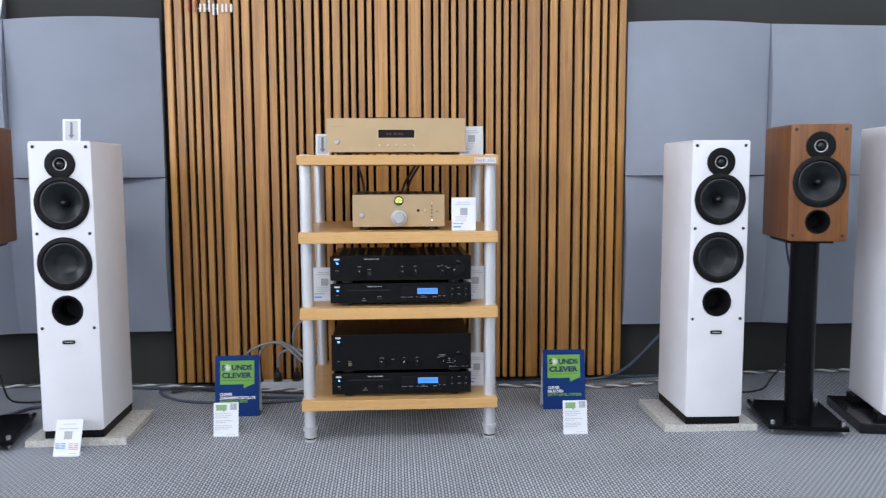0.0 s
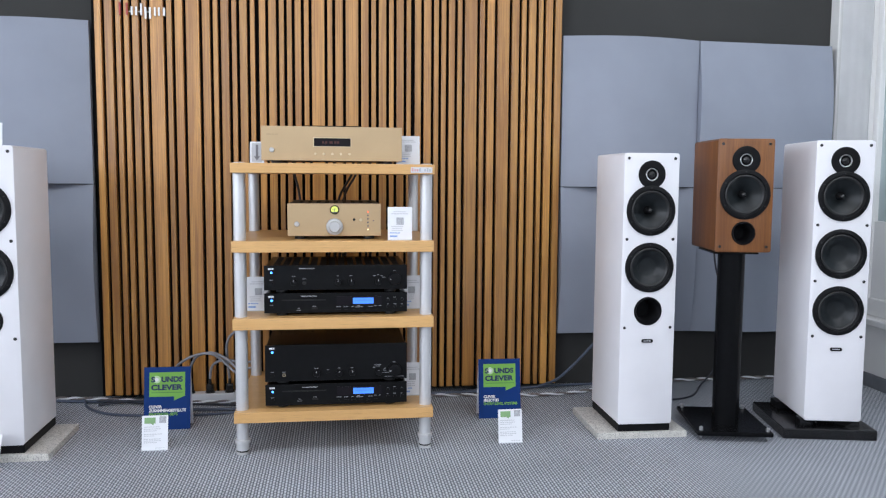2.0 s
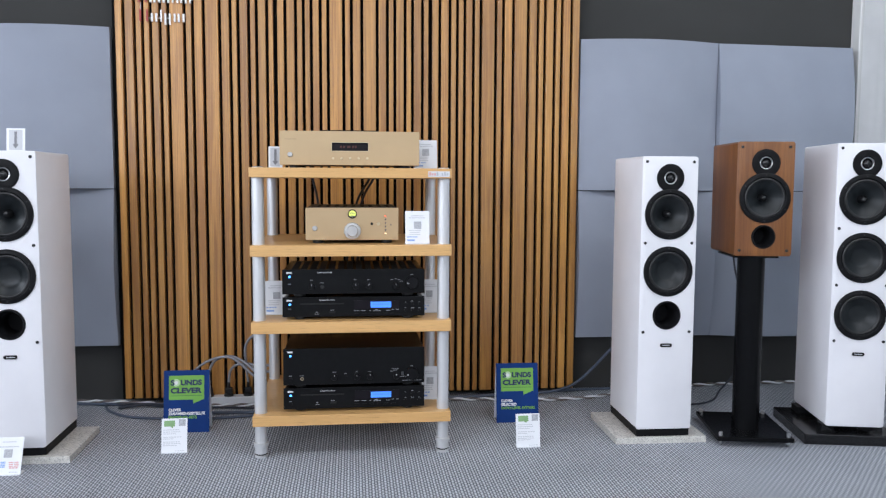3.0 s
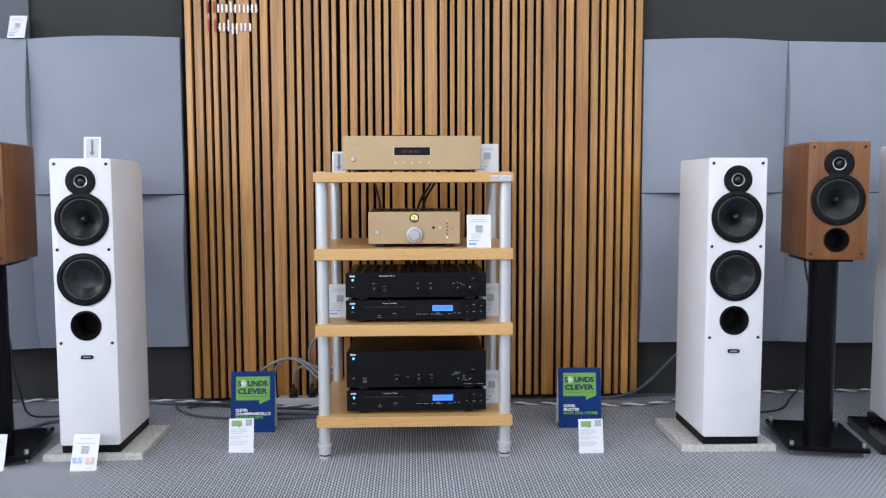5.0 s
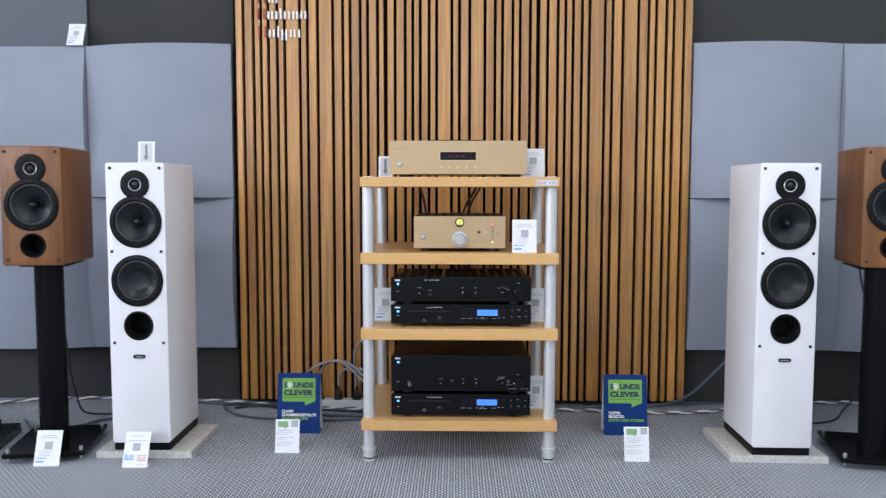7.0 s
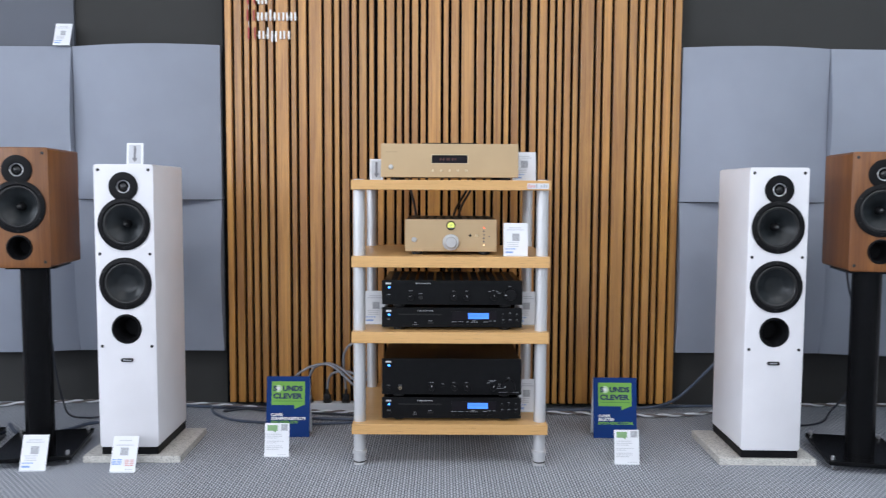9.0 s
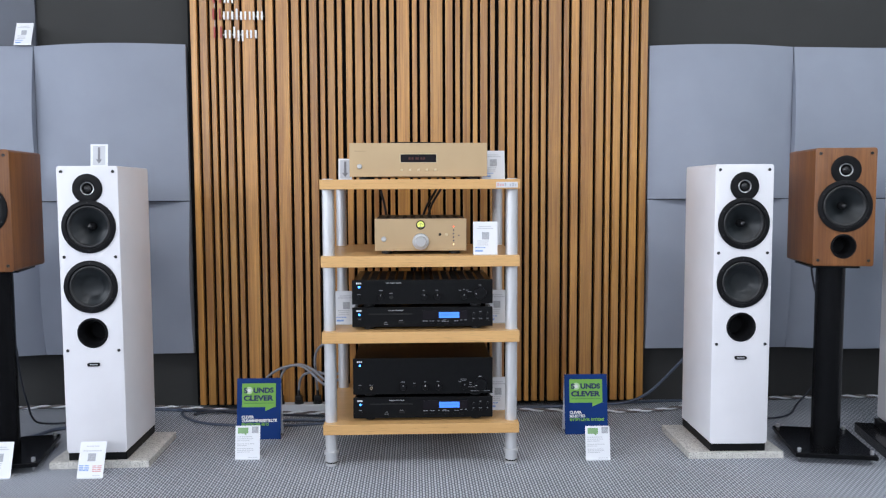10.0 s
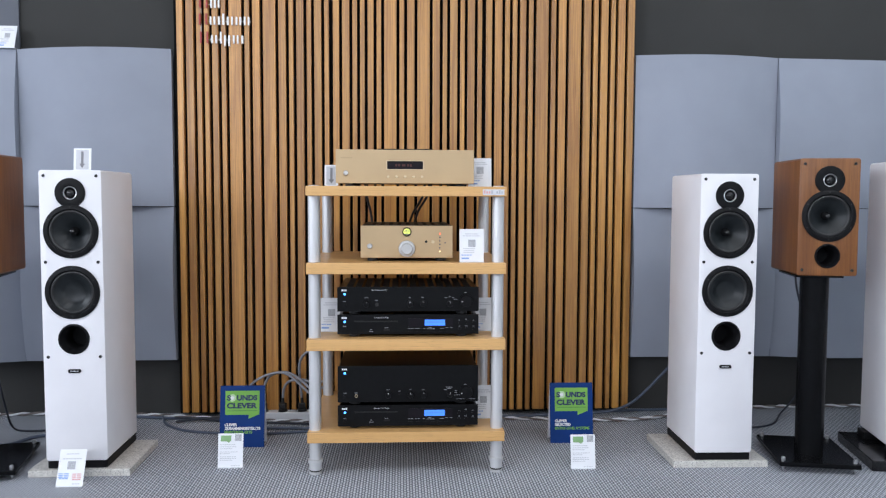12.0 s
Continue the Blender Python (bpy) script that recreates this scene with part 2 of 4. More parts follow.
CABLE_DARK = mat("dark blue-black cable", (0.022, 0.026, 0.04), 0.5, vary=0.1)
STRIP_WHITE = mat("light grey plastic", (0.62, 0.63, 0.66), 0.45, vary=0.03)
LED_BLUE = mat("blue lit led", (0.05, 0.28, 1.0), 0.4, emit=5.0)
LCD_BLUE = mat("lit blue display", (0.055, 0.22, 0.92), 0.4, emit=0.8)
LED_RED = mat("red lit led", (1.0, 0.12, 0.05), 0.4, emit=1.6)
LED_WARM = mat("warm lit led", (1.0, 0.75, 0.45), 0.4, emit=0.7)
METER = mat("lit yellow-green meter dial", (0.66, 0.72, 0.16), 0.5, emit=0.5)
DISPLAY = mat("dark display glass", (0.010, 0.008, 0.011), 0.3, spec=0.15)
KNOB = mat("turned aluminium", (0.52, 0.52, 0.52), 0.4, 0.5, vary=0.03)
CODE = mat("mid grey printed block", (0.42, 0.43, 0.46), 0.7, vary=0.3, scale=300)
ACRYLIC = mat("clear acrylic foot", (0.75, 0.78, 0.80), 0.15, vary=0.02)


# ---- building helpers ----
def thing(name, label, category, m=None, group="", kind=""):
    ob = tagged(new(name), label, category, group, kind)
    ob.empty_display_size = 0.05
    if m is not None:
        ob.matrix_basis = m
    return ob


def finish(bm, name, material, smooth):
    me = bpy.data.meshes.new(name)
    bmesh.ops.recalc_face_normals(bm, faces=bm.faces[:])
    bm.to_mesh(me)
    bm.free()
    me.materials.append(material)
    if smooth:
        me.shade_smooth()
        me.set_sharp_from_angle(angle=radians(smooth))
    return me


def part(name, bm, material, parent=None, label="", smooth=0):
    me = bm if isinstance(bm, bpy.types.Mesh) else finish(bm, name, material, smooth)
    ob = new(name, me)
    ob.parent = parent
    if label:
        ob["label"] = label
    return ob


def box(x0, x1, y0, y1, z0, z1, bevel=0.0, seg=2, bm=None):
    own = bmesh.new()
    bmesh.ops.create_cube(own, size=1.0)
    for v in own.verts:
        v.co = Vector((x0 + (v.co.x + 0.5) * (x1 - x0), y0 + (v.co.y + 0.5) * (y1 - y0), z0 + (v.co.z + 0.5) * (z1 - z0)))
    if bevel:
        bmesh.ops.bevel(own, geom=own.edges[:], offset=bevel, segments=seg, affect="EDGES", profile=0.5)
    if bm is None:
        return own
    me = bpy.data.meshes.new("tmp")
    own.to_mesh(me)
    own.free()
    bm.from_mesh(me)
    bpy.data.meshes.remove(me)
    return bm


def lathe(profile, centre=(0, 0, 0), axis="-y", seg=40, bm=None, closed=True):
    """Turns (radius, height) pairs round an axis: '-y' faces the room, 'z' stands upright."""
    bm = bm or bmesh.new()
    rings = []
    for r, h in profile:
        ring = []
        for i in range(seg if r > 1e-6 else 1):
            a = 2 * math.pi * i / seg
            u, w = r * math.cos(a), r * math.sin(a)
            co = Vector((u, -h, w)) if axis == "-y" else Vector((u, w, h))
            ring.append(bm.verts.new(co + Vector(centre)))
        rings.append(ring)
    for a, b in zip(rings, rings[1:]):
        for i in range(seg):
            q = [a[i % len(a)], a[(i + 1) % len(a)], b[(i + 1) % len(b)], b[i % len(b)]]
            q = list(dict.fromkeys(q))
            if len(q) > 2:
                bm.faces.new(q)
    if closed:
        for ring in (rings[0], rings[-1]):
            if len(ring) > 2:
                bm.faces.new(ring)
    return bm


def tube(points, r, seg=10, bm=None, steps=6):
    """A round cable through the points, smoothed."""
    bm = bm or bmesh.new()
    pts = [Vector(p) for p in points]
    path = []
    for i in range(len(pts) - 1):
        p0, p1, p2, p3 = pts[max(i - 1, 0)], pts[i], pts[i + 1], pts[min(i + 2, len(pts) - 1)]
        for k in range(steps):
            t = k / steps
            path.append(0.5 * ((2 * p1) + (p2 - p0) * t + (2 * p0 - 5 * p1 + 4 * p2 - p3) * t * t + (3 * p1 - p0 - 3 * p2 + p3) * t ** 3))
    path.append(pts[-1])
    rings = []
    side = None
    for i, p in enumerate(path):
        d = (path[min(i + 1, len(path) - 1)] - path[max(i - 1, 0)]).normalized()
        if side is None:
            side = d.orthogonal().normalized()
        side = (side - d * side.dot(d)).normalized()
        up = d.cross(side)
        rings.append([bm.verts.new(p + r * (math.cos(2 * math.pi * k / seg) * side + math.sin(2 * math.pi * k / seg) * up)) for k in range(seg)])
    for a, b in zip(rings, rings[1:]):
        for k in range(seg):
            bm.faces.new((a[k], a[(k + 1) % seg], b[(k + 1) % seg], b[k]))
    bm.faces.new(rings[0])
    bm.faces.new(rings[-1])
    return bm


def cut(ob, cutters):
    """Cuts the given solids out of a mesh object for good."""
    c = new("cutter", finish(cutters, "cutter", SLOT, 0))
    c.parent = ob.parent
    mod = ob.modifiers.new("cut", "BOOLEAN")
    mod.operation, mod.solver, mod.object = "DIFFERENCE", "EXACT", c
    deps = bpy.context.evaluated_depsgraph_get()
    deps.update()
    me = bpy.data.meshes.new_from_object(ob.evaluated_get(deps))
    ob.modifiers.clear()
    ob.data = me
    while len(me.materials) > 1:
        me.materials.pop()
    for p in me.polygons:
        p.material_index = 0
    bpy.data.objects.remove(c)
    return ob


def lettering(text, size, m, material, parent, name="lettering", width=None, depth=0.0004, label="", bold=0.0):
    """Words in the built-in font as a thin mesh, lying in the local x-z plane and facing -y. width squeezes them to that length."""
    cu = bpy.data.curves.new("font", "FONT")
    cu.body, cu.size, cu.extrude, cu.offset = text, size, depth, bold
    tmp = new("font", cu)
    deps = bpy.context.evaluated_depsgraph_get()
    deps.update()
    me = bpy.data.meshes.new_from_object(tmp.evaluated_get(deps))
    bpy.data.objects.remove(tmp)
    xs = [v.co.x for v in me.vertices]
    k = width / (max(xs) - min(xs)) if width else 1.0
    me.transform(m @ Matrix.Rotation(radians(90), 4, "X") @ Matrix.Diagonal((k, 1, 1, 1)) @ Matrix.Translation((-min(xs), 0, 0)))
    me.materials.clear()
    me.materials.append(material)
    ob = new(name, me)
    ob.parent = parent
    if label:
        ob["label"] = label
    return ob


# ---- the room ----
WALL_Y, EAST_X, WEST_X, SOUTH_Y, CEIL = 3.045, 2.19, -7.5, -4.5, 3.3


def structure(name, bm, material, label, smooth=0):
    return tagged(part(name, bm, material, None, label, smooth), kind="structure", category=name.split("_")[0])


structure("floor", box(WEST_X - 0.15, EAST_X + 0.15, SOUTH_Y - 0.15, WALL_Y + 0.15, -0.12, 0.0), CARPET, "grey woven loop carpet with fine dotted rows")
structure("ceiling", box(WEST_X - 0.15, EAST_X + 0.15, SOUTH_Y - 0.15, WALL_Y + 0.15, CEIL, CEIL + 0.12), WALL_WHITE, "plain white ceiling closing the room")
structure("wall_north", box(WEST_X - 0.15, EAST_X + 0.15, WALL_Y, WALL_Y + 0.15, 0, CEIL), WALL_DARK, "dark grey painted wall behind the display")
structure("wall_northwest", box(WEST_X, -1.452, WALL_Y - 0.012, WALL_Y - 0.002, 1.40, CEIL - 0.002), WALL_BLUE, "blue-grey board on the dark wall above the felt panels")


def wall_with_opening(name, along, fixed, outer, a0, a1, b0, b1, z0, z1, label):
    bm = bmesh.new()
    lo, hi = min(fixed, outer), max(fixed, outer)
    for p0, p1, q0, q1 in ((a0, b0, 0, CEIL), (b1, a1, 0, CEIL), (b0, b1, 0, z0), (b0, b1, z1, CEIL)):
        if along == "y":
            box(lo, hi, p0, p1, q0, q1, bm=bm)
        else:
            box(p0, p1, lo, hi, q0, q1, bm=bm)
    return structure(name, bm, WALL_WHITE, label)


wall_with_opening("wall_east", "y", EAST_X, EAST_X + 0.15, SOUTH_Y, WALL_Y, 0.1, 2.965, 0.285, 2.45, "white wall with a large window over a low sill")
wall_with_opening("wall_west", "y", WEST_X, WEST_X - 0.15, SOUTH_Y, WALL_Y, -3.0, 2.6, 1.6, 3.2, "white wall out of view with a wide window opening")
# Unseen wall; its opening is added around the southwest and south lamps.
wall_with_opening("wall_south", "x", SOUTH_Y, SOUTH_Y - 0.15, WEST_X, EAST_X, -6.5, 2.0, 1.7, 3.25, "white wall out of view with a wide window opening")
structure("baseboard", box(EAST_X - 0.014, EAST_X - 0.001, SOUTH_Y, WALL_Y - 0.001, 0.0, 0.055, 0.003), SKIRTING, "grey vinyl baseboard along the window wall")

# window in the east wall
win = tagged(thing("window_1", "white framed window with pale and dark opaque panes", "window"), kind="structure")
wf = bmesh.new()
for y0, y1, z0, z1 in ((0.1, 0.17, 0.285, 2.45), (2.935, 2.965, 0.285, 2.45), (0.17, 2.935, 0.285, 0.36), (0.17, 2.935, 2.38, 2.45), (1.45, 1.52, 0.36, 2.38)):
    box(EAST_X + 0.02, EAST_X + 0.08, y0, y1, z0, z1, 0.006, bm=wf)
part("window_frame", wf, WALL_WHITE, win, "white window frame")
# Opaque pane: the pale daylight view outside is put into its colour.
part("pane", box(EAST_X + 0.045, EAST_X + 0.051, 0.17, 2.935, 0.68, 2.38), mat("pale opaque pane", (0.42, 0.50, 0.51), 0.25, vary=0.03), win, "pale opaque pane")
part("pane", box(EAST_X + 0.045, EAST_X + 0.051, 0.17, 2.82, 0.36, 0.676), mat("dark lower pane", (0.10, 0.12, 0.13), 0.15), win, "dark lower pane")
part("mullion", box(EAST_X + 0.03, EAST_X + 0.07, 2.821, 2.934, 0.361, 0.679), WALL_WHITE, win, "white lower frame piece")
part("window_sill", box(EAST_X - 0.03, EAST_X + 0.1, 0.08, 2.964, 0.255, 0.284, 0.005), WALL_WHITE, win, "white window sill")
# gathered curtain in the corner
cb = bmesh.new()
prev = None
NC = 64
for i in range(NC + 1):
    u = i / NC
    x = 2.052 + 0.128 * u
    y = 2.965 - 0.012 * u + 0.0016 * math.sin(u * 7) + 0.0007 * math.sin(u * 23 + 1) * u
    col = [cb.verts.new((x - 0.012 * max(0, 1.1 - z) * u, y, z)) for z in (0.29, 0.7, 1.1, 1.5, 2.0, 2.6)]
    if prev:
        for k in range(5):
            cb.faces.new((prev[k], col[k], col[k + 1], prev[k + 1]))
    prev = col
bmesh.ops.solidify(cb, geom=cb.faces[:], thickness=0.003)
tagged(part("curtain", cb, FABRIC_WHITE, None, "white gathered curtain hanging in the window corner", 60), category="curtain")
tagged(part("wall_pier", box(2.05, EAST_X - 0.001, 2.985, WALL_Y - 0.001, 0, CEIL, 0.004), WALL_WHITE, None, "white corner pier beside the window"), kind="structure", category="wall")


# ---- felt wall panels: shallow arches, turned alternately ----
def arch_panel(x0, x1, z0, z1, upright, group, drop=(0.0, 0.0)):
    bm = bmesh.new()
    n, amp, y = 20, 0.032 if upright else 0.05, 2.972
    grid = []
    for j in range(n + 1):
        v = j / n
        row = []
        for i in range(n + 1):
            u = i / n
            d = amp * math.sin(math.pi * (v if upright else u))
            row.append(bm.verts.new((x0 + (x1 - x0) * u, y - d, z0 + (z1 - z0 - drop[0] * (1 - u) - drop[1] * u) * v)))
        grid.append(row)
    for j in range(n):
        for i in range(n):
            bm.faces.new((grid[j][i], grid[j][i + 1], grid[j + 1][i + 1], grid[j + 1][i]))
    ext = bmesh.ops.extrude_face_region(bm, geom=bm.faces[:])
    for v in ext["geom"]:
        if isinstance(v, bmesh.types.BMVert):
            v.co.y = 3.0
    ob = part("wall_panel", bm, PANEL, None, "", 40)
    return tagged(ob, "grey-blue felt acoustic panel with a shallow arch" + (" bulging at mid height" if upright else " bulging across its width"), "acoustic panel", group)


SAG = {(1, 0): (0.0, 0.003), (1, 1): (0.003, 0.008), (-1, 0): (0.008, 0.0), (-1, 1): (0.008, 0.008)}
for side in (1, -1):
    for col in range(2):
        inner = 0.886 if side > 0 else 0.874
        xa, xb = inner + col * 0.562, inner + (col + 1) * 0.562 - 0.003 + (0.008 if side > 0 and col else 0)
        for row in range(2):
            za = 0.226 + row * 0.588
            arch_panel(*((xa, xb) if side > 0 else (-xb, -xa)), za, za + 0.585, (col + row) % 2 == 0, "acoustic wall panels", SAG[side, col] if row else (0.0, 0.0))


# ---- loudspeakers ----
def woofer(parent, z, r, plug):
    frame_ = part("driver_frame", lathe([(r * 0.80, -0.004), (r * 0.80, 0.004), (r * 0.84, 0.0065), (r * 0.96, 0.006), (r, 0.004), (r, 0.0005)], (0, 0, z), closed=False, seg=56), BLACK_SATIN, parent, "black driver frame", 40)
    part("surround", lathe([(r * 0.81, 0.001), (r * 0.77, 0.0045), (r * 0.72, 0.0045), (r * 0.68, -0.001)], (0, 0, z), closed=False, seg=56), RUBBER, frame_, "half-round rubber surround", 60)
    if plug:
        part("cone", lathe([(r * 0.69, -0.001), (r * 0.5, -0.010), (r * 0.32, -0.021), (r * 0.16, -0.032)], (0, 0, z), closed=False, seg=56), CONE, frame_, "dark grey cone", 60)
        part("phase_plug", lathe([(r * 0.17, -0.034), (r * 0.15, -0.016), (r * 0.10, -0.006), (r * 0.05, -0.002), (0, -0.001)], (0, 0, z), closed=False, seg=32), DOME, frame_, "glossy black phase plug", 60)
    else:
        part("cone", lathe([(r * 0.69, -0.001), (r * 0.55, -0.007), (r * 0.42, -0.0125), (r * 0.40, -0.0145), (r * 0.3, -0.0165), (r * 0.15, -0.0180), (0, -0.0184)], (0, 0, z), closed=False, seg=56), CONE, frame_, "dark grey dished cone", 60)
    for k in range(6):
        a = math.pi / 6 + k * math.pi / 3
        part("screw", lathe([(r * 0.028, 0.0055), (r * 0.028, 0.0068), (0, 0.0068)], (r * 0.91 * math.cos(a), 0, z + r * 0.91 * math.sin(a)), closed=False, seg=8), RUBBER, frame_)
    return frame_


def tweeter(parent, z, r):
    plate = part("tweeter_plate", lathe([(r * 0.5, -0.003), (r * 0.5, 0.003), (r * 0.9, 0.0045), (r, 0.003), (r, 0.0005)], (0, 0, z), closed=False, seg=48), BLACK_SATIN, parent, "round black tweeter plate", 40)
    part("ring", lathe([(r * 0.385, -0.001), (r * 0.395, 0.004), (r * 0.425, 0.0045), (r * 0.455, 0.003)], (0, 0, z), closed=False, seg=40), CHROME, plate, "bright metal ring", 60)
    part("waveguide", lathe([(r * 0.51, 0.003), (r * 0.46, 0.002), (r * 0.36, -0.003), (r * 0.27, -0.004)], (0, 0, z), closed=False, seg=40), BLACK_SATIN, plate, "black waveguide", 60)
    part("dome", lathe([(r * 0.28, -0.004), (r * 0.25, 0.0005), (r * 0.17, 0.0035), (r * 0.09, 0.005), (0, 0.0055)], (0, 0, z), closed=False, seg=32), DOME, plate, "black dome", 60)
    return plate


def port(parent, z, r):
    return part("port", lathe([(r, 0.0005), (r * 0.98, 0.003), (r * 0.90, 0.0035), (r * 0.80, -0.003), (r * 0.72, -0.018), (r * 0.70, -0.075), (0, -0.075)], (0, 0, z), closed=False, seg=48), BLACK_SATIN, parent, "flared black bass port", 60)


def rounded_case(w, d, z0, z1, r, arris=0.0012, seg=6):
    """A box whose outline, seen from the front, has round corners; its front and back edges are crisp."""
    bm = bmesh.new()
    rings = []
    for y, inset in ((0.0, arris), (arris * 0.4, arris * 0.4), (arris, 0.0), (d - arris, 0.0), (d, arris)):
        ring = []
        for cx, cz, a0 in ((1, 1, 0), (-1, 1, 90), (-1, -1, 180), (1, -1, 270)):
            for k in range(seg + 1):
                a = radians(a0 + 90 * k / seg)
                ex, ez = w / 2 - inset, (z1 - z0) / 2 - inset
                ring.append(bm.verts.new((cx * (ex - r) + r * math.cos(a), y, (z0 + z1) / 2 + cz * (ez - r) + r * math.sin(a))))
        rings.append(ring)
    for a, b in zip(rings, rings[1:]):
        for i in range(len(a)):
            j = (i + 1) % len(a)
            bm.faces.new((a[i], a[j], b[j], b[i]))
    bm.faces.new(rings[0])
    bm.faces.new(rings[-1])
    return bm


def cabinet(parent, w, d, z0, z1, holes, material, radius, label):
    ob = part("cabinet", rounded_case(w, d, z0, z1, radius), material, parent, label, 35)
    bm = bmesh.new()
    for z, r in holes:
        lathe([(r, -0.09), (r, 0.02)], (0, 0, z), bm=bm, seg=56)
    cut(ob, bm)
    ob.data.shade_smooth()
    ob.data.set_sharp_from_angle(angle=radians(35))
    return ob


def grille_pin(parent, x, z):
    part("grille_socket", lathe([(0.0048, 0.0002), (0.0048, 0.0016), (0.0034, 0.0020), (0.0026, 0.0004), (0, 0.0003)], (x, 0, z), closed=False, seg=16), RUBBER, parent)


def badge(parent, z):
    b = part("badge", box(-0.0185, 0.0185, -0.0022, 0.0002, z - 0.0055, z + 0.0055, 0.0045, 3), BLACK_SATIN, parent, "small black badge", 40)
    bm = bmesh.new()
    for i, (x, h) in enumerate(((-0.0115, 0.004), (-0.008, 0.003), (-0.0045, 0.003), (-0.001, 0.004), (0.0025, 0.003), (0.006, 0.003), (0.0095, 0.003))):
        box(x, x + 0.0024, -0.0028, -0.0021, z - 0.002, z - 0.002 + h, bm=bm)
    part("mark", bm, INK_PALE, b, "pale mark on the badge")


R_WOOF, R_TWEET, PIN_X = 0.0805, 0.0445, 0.0765


def tower(m, label):
    t = thing("floorstanding_speaker", label, "loudspeaker", m, "white floorstanding speakers")
    cabinet(t, 0.182, 0.280, 0.0465, 0.928, ((0.860, 0.030), (0.745, 0.068), (0.562, 0.068), (0.420, 0.040)), WHITE_LACQUER, 0.009, "white lacquered cabinet")
    part("plinth", box(-0.088, 0.088, 0.004, 0.282, 0.0215, 0.0465, 0.002), BLACK_SATIN, t, "black plinth")
    tweeter(t, 0.860, R_TWEET)
    woofer(t, 0.745, R_WOOF, True)
    woofer(t, 0.562, R_WOOF, False)
    port(t, 0.420, 0.0465)
    badge(t, 0.323)
    for z in (0.911, 0.653, 0.366):
        for x in (-PIN_X, PIN_X):
            grille_pin(t, x, z)
    return t


def big_tower(m, label):
    t = thing("floorstanding_speaker", label, "loudspeaker", m, "white three-woofer speakers")
    cabinet(t, 0.182, 0.293, 0.057, 0.973, ((0.908, 0.030), (0.795, 0.068), (0.609, 0.068), (0.424, 0.068)), WHITE_LACQUER, 0.009, "white lacquered cabinet")
    tweeter(t, 0.908, R_TWEET)
    woofer(t, 0.795, R_WOOF, True)
    woofer(t, 0.609, R_WOOF, False)
    woofer(t, 0.424, R_WOOF, False)
    badge(t, 0.297)
    for z in (0.957, 0.702, 0.520, 0.339):
        for x in (-PIN_X, PIN_X):
            grille_pin(t, x, z)
    part("rear_foot", box(-0.106, 0.106, 0.215, 0.275, 0.0345, 0.0572, 0.002), BLACK_SATIN, t, "black rear foot bar")
    part("front_foot", box(-0.030, 0.030, 0.060, 0.110, 0.0345, 0.0572, 0.002), BLACK_SATIN, t, "black front foot bar")
    for side in (-1, 1):
        wedge = bmesh.new()
        outline = ((0.028, 0.050), (0.052, 0.024), (0.096, 0.016), (0.099, 0.052), (0.066, 0.070), (0.028, 0.092))
        low = [wedge.verts.new((side * px, py, 0.0345)) for px, py in outline]
        top = [wedge.verts.new((side * px * (0.98 if px > 0.05 else 1), py + (0.018 if py < 0.03 and px < 0.06 else 0.002), 0.0570)) for px, py in outline]
        wedge.faces.new(low)
        wedge.faces.new(top)
        for k in range(6):
            wedge.faces.new((low[k], low[(k + 1) % 6], top[(k + 1) % 6], top[k]))
        part("outrigger", wedge, BLACK_GLOSS, t, "black angled front outrigger")
    return t


def slab(m):
    s = tagged(part("base_slab", box(-0.149, 0.149, -0.032, 0.285, 0.0, 0.034, 0.0025), BLACK_GLOSS), "thick glossy black slab under a white speaker", "speaker base", "black base slabs")
    s.matrix_basis = m
    return s


def walnut_box(m, label):
    t = thing("bookshelf_speaker", label, "loudspeaker", m, "walnut bookshelf speakers")
    cabinet(t, 0.180, 0.270, 0.0, 0.366, ((0.298, 0.030), (0.187, 0.068), (0.062, 0.033)), WALNUT, 0.008, "walnut veneered cabinet")
    tweeter(t, 0.298, R_TWEET)
    woofer(t, 0.187, R_WOOF, True)
    port(t, 0.062, 0.0385)
    for z in (0.349, 0.018):
        for x in (-0.0745, 0.0745):
            grille_pin(t, x, z)
    return t


def stand(m):
    s = thing("speaker_stand", "black steel speaker stand on four brass-headed spikes", "speaker stand", m, "black speaker stands")
    part("top_plate", box(-0.072, 0.072, 0.040, 0.225, 0.6045, 0.6105, 0.0015), BLACK_METAL, s)
    part("column", lathe([(0.043, 0.034), (0.043, 0.6045)], (0, 0.088, 0), "z", 40), BLACK_METAL, s, "round black column", 40)
    part("base_plate", box(-0.120, 0.120, -0.032, 0.258, 0.020, 0.034, 0.002), BLACK_METAL, s, "flat black base plate")
    for x in (-0.106, 0.106):
        for y in (-0.016, 0.242):
            sp = part("spike", lathe([(0.0, 0.0005), (0.004, 0.012), (0.004, 0.020)], (x, y, 0), "z", 12), CHROME, s, "metal spike", 40)
            part("spike_head", lathe([(0.0062, 0.0345), (0.0062, 0.045), (0.004, 0.047), (0, 0.047)], (x, y, 0), "z", 16), CHROME, sp, "bright spike head", 40)
    return s


def stone(m):
    s = tagged(part("stone_slab", box(-0.151, 0.151, -0.005, 0.290, 0.0, 0.0215, 0.0015), GRANITE), "pale speckled granite slab under a speaker", "stone slab", "granite slabs")
    s.matrix_basis = m
    return s


